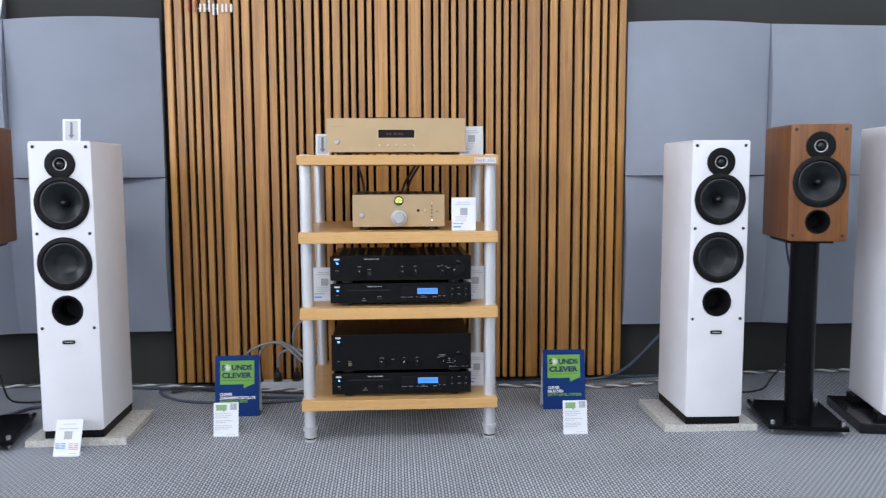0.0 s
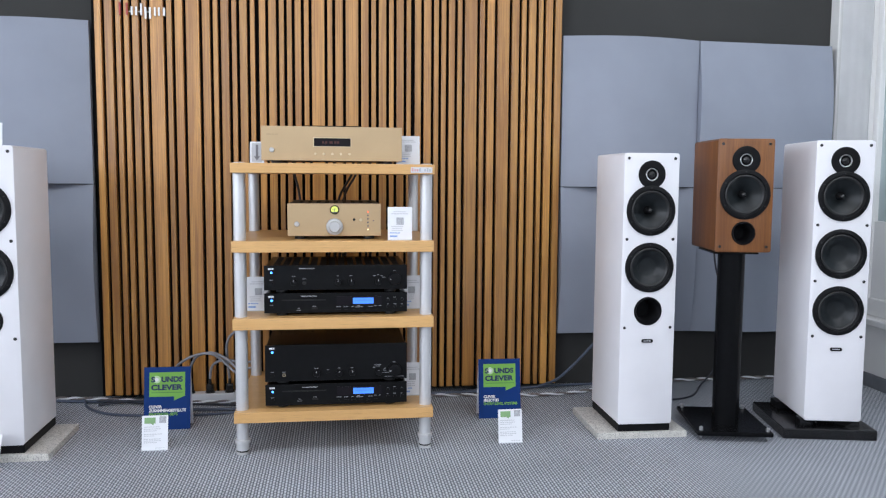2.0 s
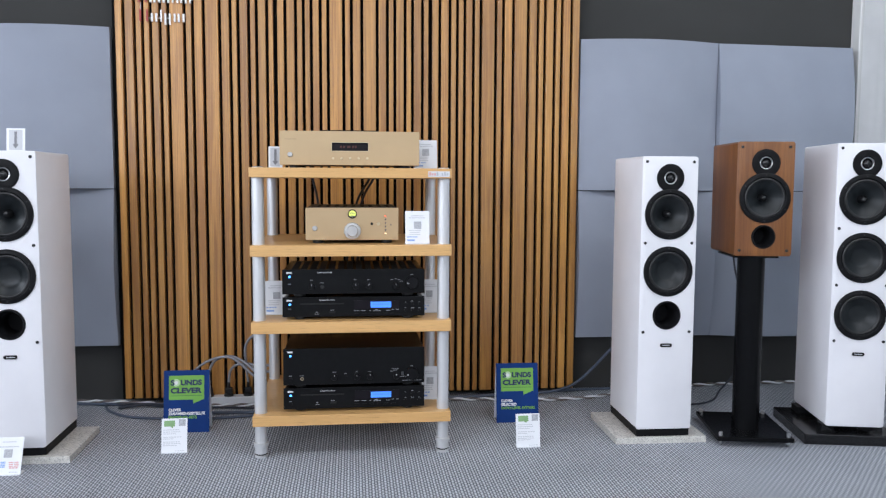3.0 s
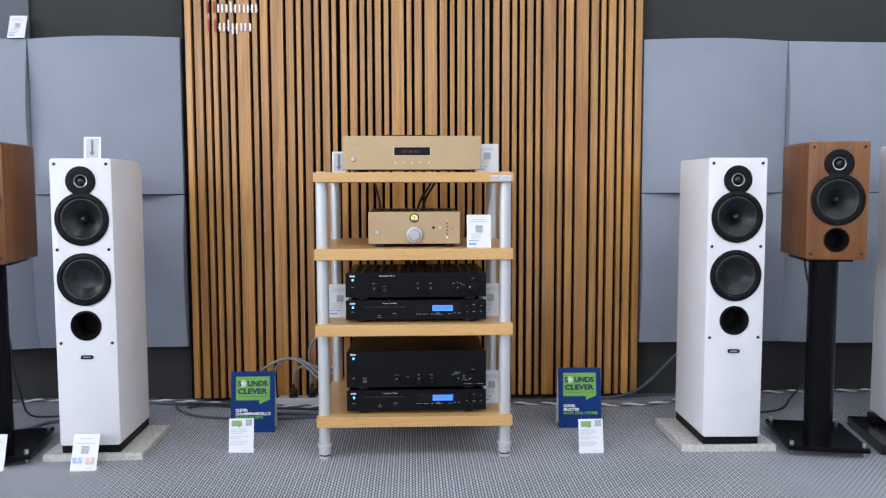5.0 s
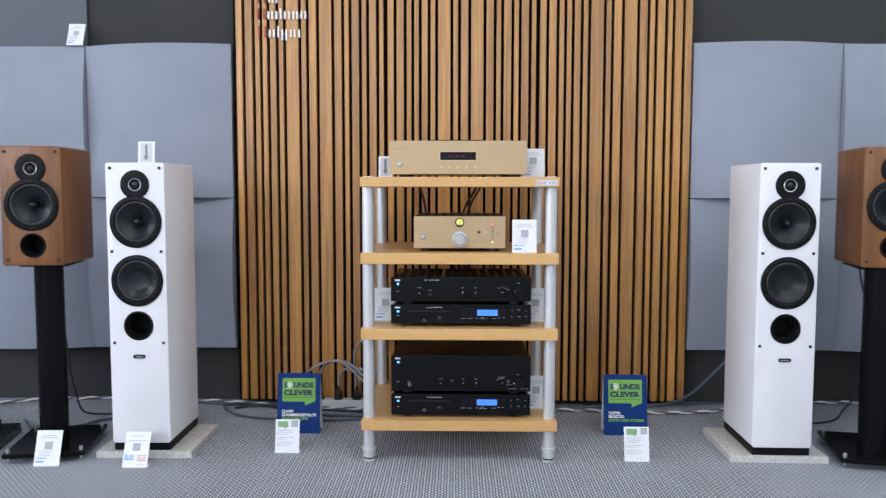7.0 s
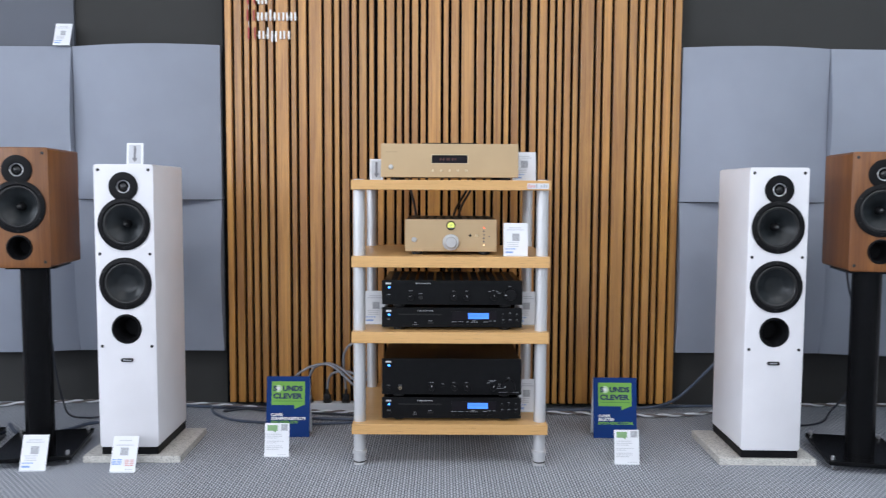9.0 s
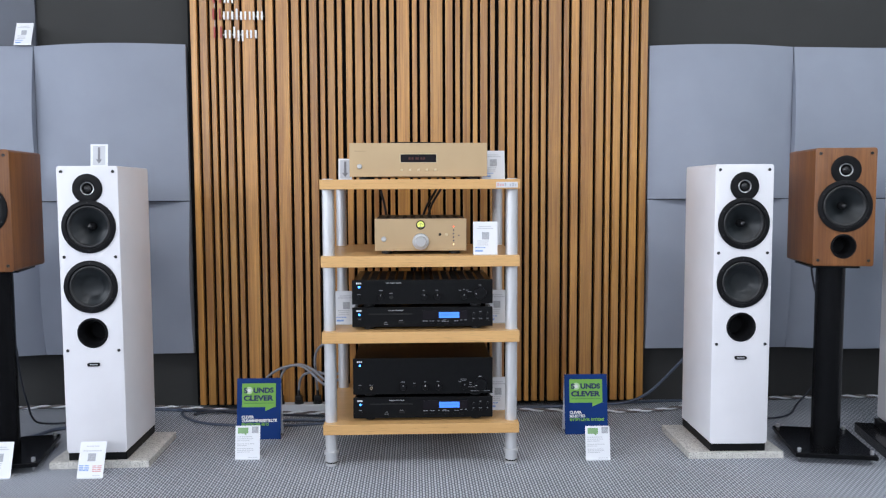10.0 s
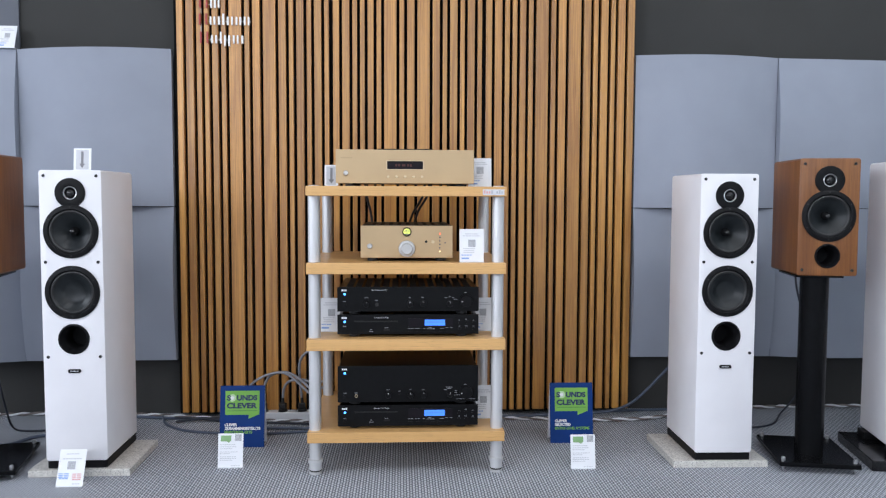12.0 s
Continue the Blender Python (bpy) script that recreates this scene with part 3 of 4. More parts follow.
WL = "white floorstanding loudspeaker with two woofers on granite slab"
left_tower = tower(pose(-1.0015, 2.349, 0, 0, 0, 0.8), WL)
copy_thing(left_tower, pose(1.003, 2.343, 0, 0, 0, -1.2))
sl = stone(pose(-0.992, 2.342, 0, 0, 0, 1.0))
copy_thing(sl, pose(0.996, 2.342, 0, 0, 0, -1.0))
rs = stand(pose(1.285, 2.293, 0, 0, 0, -11))
copy_thing(rs, pose(-1.288, 2.312, 0, 0, 0, 10.7))
rw = walnut_box(pose(1.312, 2.327, 0.611, 0, 0, -9.7), "walnut bookshelf loudspeaker on a black steel stand")
copy_thing(rw, pose(-1.311, 2.322, 0.611, 0, 0, 6.8))
rb = big_tower(pose(1.619, 2.271, 0, 0, 0, -11.8), "white floorstanding loudspeaker with three woofers on black slab")
copy_thing(rb, pose(-1.622, 2.273, 0, 0, 0, 11.8))
bs = slab(pose(1.610, 2.285, 0, 0, 0, -11.5))
copy_thing(bs, pose(-1.614, 2.288, 0, 0, 0, 11.5))

# ---- equipment rack ----
rack = thing("equipment_rack", "four-shelf beech hi-fi rack on round aluminium posts", "rack", pose(0, 0, 0))
SHELVES = ((0.1065, 0.1385), (0.389, 0.4235), (0.6205, 0.654), (0.8545, 0.884))
for z0, z1 in SHELVES:
    part("shelf", box(-0.300, 0.300, 2.297, 2.815, z0, z1, 0.0015), BEECH, rack, "beech shelf")
for x in (-0.2795, 0.2795):
    for y in (2.339, 2.768):
        for a, b in ((0.036, 0.1065), (0.1385, 0.389), (0.4235, 0.6205), (0.654, 0.8545)):
            part("post", lathe([(0.0185, a), (0.0185, b)], (x, y, 0), "z", 32), ALU, rack, "satin aluminium post", 40)
        part("post_cap", lathe([(0.017, 0.884), (0.017, 0.8855), (0.013, 0.887), (0, 0.887)], (x, y, 0), "z", 28), ALU, rack, "", 40)
        foot = part("foot", lathe([(0.018, 0.0), (0.0195, 0.002), (0.0195, 0.007), (0.017, 0.0085), (0.017, 0.0125), (0.0195, 0.014), (0.0195, 0.034), (0.0228, 0.036), (0.0228, 0.0455), (0.0186, 0.048)], (x, y, 0), "z", 32), ALU, rack, "levelling foot", 30)
        part("foot_pad", lathe([(0.0172, 0.0085), (0.0190, 0.0105), (0.0172, 0.0125)], (x, y, 0), "z", 32, closed=False), RUBBER, foot, "black rubber ring", 40)
plate = part("name_plate", box(0.228, 0.293, 2.2955, 2.2975, 0.8585, 0.8755, 0.0005), STRIP_WHITE, rack, "small pale name plate")
for i in range(8):
    if i != 4:
        part("mark", box(0.231 + i * 0.0075, 0.2355 + i * 0.0075, 2.2948, 2.2956, 0.863, 0.870 + 0.003 * (i % 3 == 0)), INK_RED if i < 3 else CODE, plate, "red bar" if i < 3 else "grey bar")


def feet(parent, w, y0, d, z0, z1):
    for x in (-w, w):
        for y in (y0 + 0.035, y0 + d - 0.04):
            part("foot", lathe([(0.016, z0), (0.017, z0 + 0.001), (0.017, z1)], (x, y, 0), "z", 24), RUBBER, parent, "", 40)


# champagne disc player on the top shelf
p = thing("disc_player", "champagne gold disc player with dark display on top shelf", "hi-fi player", pose(-0.0045, 2.333, 0.8845))
cd_front = part("front_panel", box(-0.2085, 0.2085, 0.0, 0.010, 0.008, 0.1095, 0.0012), GOLD, p, "champagne gold front panel")
cutb = box(-0.0545, 0.0545, -0.01, 0.006, 0.051, 0.0755)
cut(cd_front, cutb)
part("display", box(-0.0543, 0.0543, 0.004, 0.0058, 0.0512, 0.0753), DISPLAY, cd_front, "dark display window")
dg = bmesh.new()
for x, w in ((-0.030, 0.006), (-0.021, 0.006), (-0.009, 0.010), (0.006, 0.006), (0.014, 0.006)):
    box(x, x + w, 0.0032, 0.0041, 0.0595, 0.0665, bm=dg)
part("digits", dg, mat("dim red display digits", (0.06, 0.009, 0.006), 0.5, emit=0.03), cd_front, "dim red digits")
fr = bmesh.new()
for a in ((-0.0565, 0.0565, 0.0755, 0.0770), (-0.0565, 0.0565, 0.0495, 0.0510), (-0.0565, -0.0545, 0.0510, 0.0755), (0.0545, 0.0565, 0.0510, 0.0755)):
    box(a[0], a[1], -0.0012, 0.0004, a[2], a[3], bm=fr)
part("display_frame", fr, GOLD_EDGE, cd_front, "bright display frame")
part("body", box(-0.205, 0.205, 0.010, 0.320, 0.010, 0.1065, 0.002), STEEL_DARK, p, "dark steel body")
part("power_button", lathe([(0.0075, 0.0), (0.0075, 0.004), (0.006, 0.006), (0, 0.006)], (-0.178, 0, 0.039), seg=24, closed=False), KNOB, p, "round bright button", 40)
for i in range(5):
    part("button", lathe([(0.0038, 0.0), (0.0034, 0.003), (0, 0.0034)], (-0.051 + i * 0.0255, 0, 0.0285), seg=16, closed=False), GOLD_EDGE, p, "", 40)
bm = bmesh.new()
for i in range(7):
    box(-0.193 + i * 0.005, -0.1895 + i * 0.005, -0.0004, 0.0005, 0.083, 0.0865, bm=bm)
part("mark", bm, mat("faint gold print", (0.42, 0.30, 0.16), 0.5), p, "faint mark")
lid = bmesh.new()
box(-0.085, 0.085, 0.030, 0.20, 0.1065, 0.1140, 0.001, bm=lid)
part("lid", lid, BLACK_SATIN, p, "dark lid on the body")
feet(p, 0.165, 0.0, 0.32, 0.0, 0.010)

# champagne amplifier with a lit meter
p = thing("amplifier", "champagne gold amplifier with round lit meter and knob", "amplifier", pose(0.001, 2.360, 0.6545))
part("front_panel", box(-0.1415, 0.1415, 0.0, 0.010, 0.0105, 0.1095, 0.0012), GOLD, p, "champagne gold front panel")
part("body", box(-0.138, 0.138, 0.010, 0.335, 0.0115, 0.1105, 0.002), STEEL_DARK, p, "dark steel body")
for i in range(9):
    part("vent_slot", box(-0.11 + i * 0.027, -0.098 + i * 0.027, 0.05, 0.28, 0.1104, 0.1110), SLOT, p)
mb = part("meter_bezel", lathe([(0.0140, 0.0), (0.0140, 0.003), (0.0128, 0.0045), (0.0112, 0.003), (0.0110, 0.0012)], (0.0, 0, 0.0905), seg=40, closed=False), BLACK_SATIN, p, "black meter bezel", 40)
part("dial", lathe([(0.0112, 0.0012), (0, 0.0012)], (0, 0, 0.0905), seg=40, closed=False), METER, mb, "lit yellow-green dial")
nd = bmesh.new()
box(-0.0085, 0.0085, -0.0022, -0.0014, 0.0803, 0.0838, bm=nd)
for i in range(9):
    a = radians(40 + i * 12.5)
    box(0.0082 * math.cos(a) - 0.0004, 0.0082 * math.cos(a) + 0.0004, -0.002, -0.0014, 0.0842 + 0.0105 * math.sin(a) - 0.0008, 0.0842 + 0.0105 * math.sin(a) + 0.0008, bm=nd)
box(-0.0005, 0.0005, -0.0024, -0.0016, 0.083, 0.094, bm=nd)
part("scale", nd, INK, mb, "needle and scale")
part("volume_knob", lathe([(0.0255, 0.0), (0.0255, 0.010), (0.0240, 0.0125), (0.0180, 0.0130), (0.0165, 0.022), (0.0150, 0.0235), (0, 0.0235)], (0.0, 0, 0.039), seg=56, closed=False), KNOB, p, "stepped silver volume knob", 30)
part("power_button", lathe([(0.0080, 0.0), (0.0080, 0.004), (0.006, 0.006), (0, 0.006)], (-0.1135, 0, 0.047), seg=24, closed=False), KNOB, p, "round bright button", 40)
part("headphone_socket", lathe([(0.0042, 0.0008), (0.0030, 0.0012), (0.0028, 0.0002), (0, 0.0002)], (0.0595, 0, 0.0605), seg=20, closed=False), SLOT, p, "black socket", 40)
part("button", lathe([(0.0052, 0.0), (0.0052, 0.002), (0.004, 0.003), (0, 0.003)], (0.080, 0, 0.060), seg=20, closed=False), GOLD_EDGE, p, "", 40)
part("button", lathe([(0.0022, 0.0), (0.0020, 0.001), (0, 0.001)], (0.118, 0, 0.057), seg=12, closed=False), INK, p)
for i in range(6):
    part("indicator", lathe([(0.0026, 0.0), (0.0022, 0.0012), (0, 0.0014)], (0.1015, 0, 0.0845 - i * 0.0108), seg=14, closed=False), LED_RED if i == 0 else (LED_WARM if i == 5 else INK), p, "red lit lamp" if i == 0 else "")
feet(p, 0.105, 0.0, 0.33, 0.0, 0.0115)


# ---- black components ----
def dashes(bm, x, z, w, h=0.0022, n=3, y=-0.0006):
    step = w / n
    for i in range(n):
        box(x + i * step, x + i * step + step * 0.78, y, 0.0004, z, z + h, bm=bm)


def marks(parent, items):
    bm = bmesh.new()
    for x, z, w, n in items:
        dashes(bm, x - w / 2, z, w, 0.0017, n)
    return tagged(part("legend", bm, LEGEND, parent, "small white legends"), kind="stuff")


def small_knob(parent, x, z, r=0.0095, depth=0.016):
    k = part("knob", lathe([(r, 0.0), (r, depth - 0.002), (r * 0.88, depth), (0, depth)], (x, 0, z), seg=32, closed=False), BLACK_SATIN, parent, "", 40)
    part("pointer", box(x - 0.0006, x + 0.0006, -depth - 0.0006, -depth + 0.001, z + r * 0.3, z + r * 0.85), PRINT_WHITE, k)


def component_case(name, label, category, z, h, depth, group):
    c = thing(name, label, category, pose(0.0055, 2.330, z), group)
    part("front_panel", box(-0.2155, 0.2155, 0.0, 0.008, 0.010, h, 0.0012), BLACK_FRONT, c, "black aluminium front panel")
    part("body", box(-0.2120, 0.2120, 0.008, depth, 0.011, h - 0.002, 0.0015), BLACK_METAL, c, "black steel body")
    feet(c, 0.165, 0.0, depth, 0.0, 0.011)
    mk = bmesh.new()
    for x in (-0.2025, -0.1970, -0.1915):
        box(x, x + 0.0043, -0.0007, 0.0005, h - 0.0122, h - 0.0070, bm=mk)
    part("brand_mark", mk, PRINT_WHITE, c, "three small white bars")
    part("power_led", lathe([(0.0034, 0.0), (0.0030, 0.0016), (0, 0.002)], (-0.1935, 0, h - 0.0215), seg=16, closed=False), LED_BLUE, c, "lit blue lamp", 40)
    part("power_button", lathe([(0.0055, 0.0), (0.0055, 0.003), (0.0045, 0.004), (0, 0.004)], (-0.1935, 0, 0.028), seg=24, closed=False), BLACK_SATIN, c, "", 40)
    return c


def slim_amp(z, h, label, tall):
    c = component_case("amplifier", label, "amplifier", z, h, 0.300, "black amplifiers")
    if tall:
        for x in (-0.061, 0.0075, 0.0475, 0.1285):
            small_knob(c, x, 0.0345)
        part("button", lathe([(0.0045, 0.0), (0.0045, 0.003), (0, 0.0034)], (-0.026, 0, 0.032), seg=20, closed=False), BLACK_SATIN, c)
        part("headphone_socket", lathe([(0.0048, 0.0), (0.0046, 0.002), (0.0036, 0.0022), (0.0034, 0.0004)], (-0.159, 0, 0.030), seg=24, closed=False), GOLD_EDGE, c, "brass-ringed socket", 40)
        vz = 0.045
        items = [(-0.1935, 0.0385, 0.010, 2), (-0.159, 0.0385, 0.012, 2), (-0.061, 0.0475, 0.013, 2), (-0.026, 0.043, 0.009, 1), (0.0075, 0.0475, 0.008, 1), (0.0475, 0.0475, 0.011, 1), (0.1265, 0.0545, 0.022, 3), (0.1265, 0.0505, 0.014, 2), (0.115, 0.047, 0.010, 1), (0.148, 0.043, 0.009, 1), (0.148, 0.037, 0.009, 1), (0.151, 0.030, 0.022, 3), (0.177, 0.0625, 0.011, 1), (0.178, 0.0175, 0.062, 6)]
        wk = 0.0195
    else:
        for x in (-0.127, 0.005, 0.045, 0.127):
            small_knob(c, x, 0.034)
        part("headphone_socket", lathe([(0.0058, 0.0), (0.0056, 0.002), (0.0034, 0.0022), (0.003, 0.0004), (0, 0.0004)], (-0.096, 0, 0.031), seg=24, closed=False), RUBBER, c, "", 40)
        vz = 0.048
        items = [(-0.1935, 0.040, 0.010, 2), (-0.127, 0.0515, 0.012, 2), (-0.096, 0.043, 0.012, 2), (0.005, 0.0515, 0.008, 1), (0.045, 0.0515, 0.010, 1), (0.116, 0.051, 0.010, 1), (0.127, 0.054, 0.006, 1), (0.138, 0.051, 0.009, 1), (0.145, 0.046, 0.012, 2), (0.177, 0.0665, 0.011, 1)]
        wk = 0.0185
        lettering("Stereo Integrated Amplifier", 0.0055, pose(-0.1115, -0.0005, h - 0.0105), PRINT_WHITE, c, "title", width=0.046)
        for i in range(14):
            part("vent_slot", box(-0.19 + i * 0.028, -0.171 + i * 0.028, 0.03, 0.27, h - 0.0019, h - 0.0014), SLOT, c)
    k = part("volume_knob", lathe([(wk, 0.0), (wk, 0.018), (wk * 0.94, 0.021), (0, 0.021)], (0.177, 0, vz - 0.004), seg=48, closed=False), BLACK_SATIN, c, "round black volume knob", 40)
    part("pointer", box(0.1615, 0.1655, -0.0215, -0.0205, vz - 0.006, vz - 0.004), PRINT_WHITE, k)
    marks(c, items)
    return c


def slim_cd(z, h, label):
    c = component_case("disc_player", label, "hi-fi player", z, h, 0.290, "black disc players")
    part("tray", box(-0.164, -0.032, -0.0012, 0.001, h - 0.0225, h - 0.0185, 0.0004), SLOT, c, "disc tray lip")
    dw = part("display_window", box(0.0005, 0.137, -0.0006, 0.0015, h - 0.037, h - 0.011), DISPLAY, c, "dark display window")
    part("lcd", box(0.0500, 0.1125, -0.0014, -0.0002, h - 0.0335, h - 0.0155), LCD_BLUE, dw, "lit blue display")
    bm = bmesh.new()
    dashes(bm, 0.056, h - 0.026, 0.050, 0.0055, 9, -0.0018)
    part("digits", bm, mat("display digits", (0.10, 0.30, 0.85), 0.5), dw)
    for i in range(2):
        for j in range(3):
            part("button", lathe([(0.0046, 0.0), (0.0042, 0.0022), (0, 0.0026)], (0.157 + j * 0.0215, 0, h - 0.0225 - i * 0.020), seg=14, closed=False), BLACK_SATIN, c)
    for j in range(6):
        part("button", box(0.000 + j * 0.0225, 0.013 + j * 0.0225, -0.002, 0.001, h - 0.056, h - 0.051, 0.0005), BLACK_SATIN, c)
    part("usb_port", box(-0.075, -0.0565, -0.0004, 0.001, h - 0.0495, h - 0.0435), SLOT, c)
    lettering("Compact Disc Player", 0.0055, pose(-0.105, -0.0005, h - 0.0105), PRINT_WHITE, c, "title", width=0.047)
    marks(c, [(-0.1935, 0.034, 0.010, 2), (-0.1125, h - 0.0465, 0.008, 1), (-0.1125, h - 0.0525, 0.014, 2), (-0.066, h - 0.041, 0.012, 2), (0.008, h - 0.0435, 0.017, 2), (0.029, h - 0.0435, 0.015, 2), (0.049, h - 0.0435, 0.007, 1), (0.068, h - 0.0405, 0.012, 1), (0.070, h - 0.0445, 0.024, 3), (0.104, h - 0.0435, 0.014, 2), (0.119, h - 0.041, 0.009, 1), (0.133, h - 0.041, 0.009, 1),
              (0.157, h - 0.0185, 0.004, 1), (0.1785, h - 0.0155, 0.009, 1), (0.200, h - 0.0185, 0.004, 1), (0.157, h - 0.0365, 0.006, 1), (0.1785, h - 0.0365, 0.010, 2), (0.200, h - 0.0365, 0.006, 1)])
    return c


slim_cd(0.1385, 0.0745, "black disc player with blue display under the large amplifier")
slim_amp(0.2130, 0.1220, "tall black integrated amplifier stacked on a disc player", True)
slim_cd(0.4235, 0.0700, "black disc player with blue display under the slim amplifier")
slim_amp(0.4935, 0.0845, "slim black integrated amplifier stacked on a disc player", False)


# ---- printed cards ----
def print_block(bm, x, z, s):
    """A plain printed square."""
    box(x, x + s, -0.0014, -0.0006, z, z + s, bm=bm)


def card(m, w, h, kind, label, lean=9):
    """A small price card leaning back in a clear foot."""
    c = thing("info_card", label, "info card", m, "white info cards")
    tilt = Matrix.Rotation(radians(-lean), 4, "X")

    def leaf(name, bm, material, text=""):
        bm.transform(tilt)
        return part(name, bm, material, c, text)

    leaf("sheet", box(-w / 2, w / 2, -0.0006, 0.0006, 0.0015, h), PAPER, "white printed sheet")
    part("acrylic_foot", box(-w / 2, w / 2, -0.004, 0.034, 0.0, 0.0014), ACRYLIC, c, "clear acrylic foot")
    bm = bmesh.new()
    if kind == "arrow":
        box(-0.0036, 0.0036, -0.0018, -0.0006, h * 0.30, h * 0.86, bm=bm)
        vs = [bm.verts.new(q) for q in ((-0.009, -0.0018, h * 0.32), (0.009, -0.0018, h * 0.32), (0, -0.0018, h * 0.13))]
        bm.faces.new(vs)
        leaf("inner_sheet", box(-w * 0.36, w * 0.36, -0.0012, -0.0005, h * 0.07, h * 0.93), INK_PALE, "pale grey inner sheet")
        leaf("arrow", bm, mat("grey arrow print", (0.20, 0.20, 0.22), 0.6), "grey downward arrow")
        return c
    q = bmesh.new()
    if kind == "price":
        print_block(q, -w * 0.14, h * 0.46, w * 0.30)
        leaf("printed_block", q, CODE, "plain grey printed square")
        for i, (z, ww) in enumerate(((0.84, 0.52), (0.78, 0.70), (0.40, 0.5), (0.34, 0.42), (0.28, 0.46))):
            dashes(bm, -w * ww / 2 - (w * 0.1 if i > 1 else 0), h * z, w * ww, h * 0.026, 6, -0.0014)
        tagged(leaf("print", bm, INK_PALE, "grey print lines"), kind="stuff")
        b2 = bmesh.new()
        dashes(b2, -w * 0.42, h * 0.20, w * 0.44, h * 0.03, 4, -0.0014)
        dashes(b2, -w * 0.42, h * 0.09, w * 0.40, h * 0.05, 1, -0.0014)
        leaf("price_bar", b2, INK_BLUE, "blue price bars")
    elif kind == "offer":
        print_block(q, -w * 0.16, h * 0.46, w * 0.30)
        leaf("printed_block", q, CODE, "plain grey printed square")
        dashes(bm, -w * 0.25, h * 0.86, w * 0.5, h * 0.026, 5, -0.0014)
        dashes(bm, -w * 0.36, h * 0.73, w * 0.72, h * 0.03, 7, -0.0014)
        dashes(bm, w * 0.10, h * 0.06, w * 0.3, h * 0.025, 3, -0.0014)
        tagged(leaf("print", bm, INK_PALE, "grey print lines"), kind="stuff")
        b2 = bmesh.new()
        for z in (0.33, 0.285, 0.24):
            dashes(b2, -w * 0.45, h * z, w * 0.42, h * 0.026, 2, -0.0014)
        dashes(b2, -w * 0.42, h * 0.20, w * 0.36, h * 0.03, 3, -0.0014)
        leaf("blue_block", b2, INK_BLUE, "blue printed block")
        b3 = bmesh.new()
        for z in (0.32, 0.27, 0.22):
            dashes(b3, w * 0.06, h * z, w * 0.39, h * 0.024, 2, -0.0014)
        dashes(b3, w * 0.08, h * 0.17, w * 0.34, h * 0.03, 3, -0.0014)
        leaf("red_block", b3, INK_RED, "red printed block")
    elif kind == "leaflet":
        g = bmesh.new()
        box(-w * 0.40, w * 0.02, -0.0014, -0.0006, h * 0.77, h * 0.94, bm=g)
        vs = [g.verts.new(v) for v in ((-w * 0.16, -0.0014, h * 0.775), (-w * 0.04, -0.0014, h * 0.775), (-w * 0.06, -0.0014, h * 0.72))]
        g.faces.new(vs)
        leaf("green_emblem", g, mat("pale green emblem", (0.24, 0.42, 0.19), 0.6), "green emblem block")
        print_block(q, w * 0.17, h * 0.78, w * 0.26)
        leaf("printed_block", q, CODE, "plain grey printed square")
        for i, (z, ww) in enumerate(((0.66, 0.62), (0.60, 0.66), (0.545, 0.5), (0.45, 0.72), (0.40, 0.4), (0.31, 0.66), (0.26, 0.68), (0.21, 0.52))):
            dashes(bm, -w * 0.42, h * z, w * ww, h * 0.022, 7, -0.0014)
        dashes(bm, w * 0.02, h * 0.05, w * 0.4, h * 0.02, 4, -0.0014)
        tagged(leaf("print", bm, INK_PALE, "pale grey print lines"), kind="stuff")
    return c


card(pose(-0.989, 2.255, 0, 0, 0, 0), 0.077, 0.107, "offer", "white info card leaning before a white speaker", 24)
card(pose(-1.264, 2.262, 0, 0, 0, 2), 0.078, 0.107, "price", "white info card standing before a speaker stand", 20)
card(pose(-0.553, 2.400, 0), 0.078, 0.106, "leaflet", "white leaflet with green emblem before a blue sign", 10)
card(pose(0.557, 2.345, 0), 0.078, 0.106, "leaflet", "white leaflet with green emblem before a blue sign", 10)
card(pose(0.1985, 2.330, 0.6542), 0.074, 0.101, "price", "white info card on the shelf beside the gold amplifier", 5)
card(pose(0.232, 2.430, 0.8842), 0.074, 0.092, "price", "white info card behind the gold disc player", 8)
card(pose(-0.232, 2.400, 0.8842, 0, 0, 0), 0.042, 0.066, "arrow", "small white card with a grey downward arrow", 6)
card(pose(-0.238, 2.440, 0.4237), 0.074, 0.107, "price", "white info card behind the black players", 4)
card(pose(0.245, 2.440, 0.4237), 0.074, 0.107, "price", "white info card behind the black players", 4)
card(pose(0.249, 2.440, 0.1387), 0.074, 0.107, "price", "white info card behind the lower players", 4)
card(pose(-1.000, 2.440, 0.9282), 0.053, 0.070, "arrow", "small white card with a grey downward arrow", 6)
card(pose(-1.468, 2.958, 1.3925, 0, 0, 0), 0.063, 0.092, "price", "white info card on the felt panel's top edge", 20)


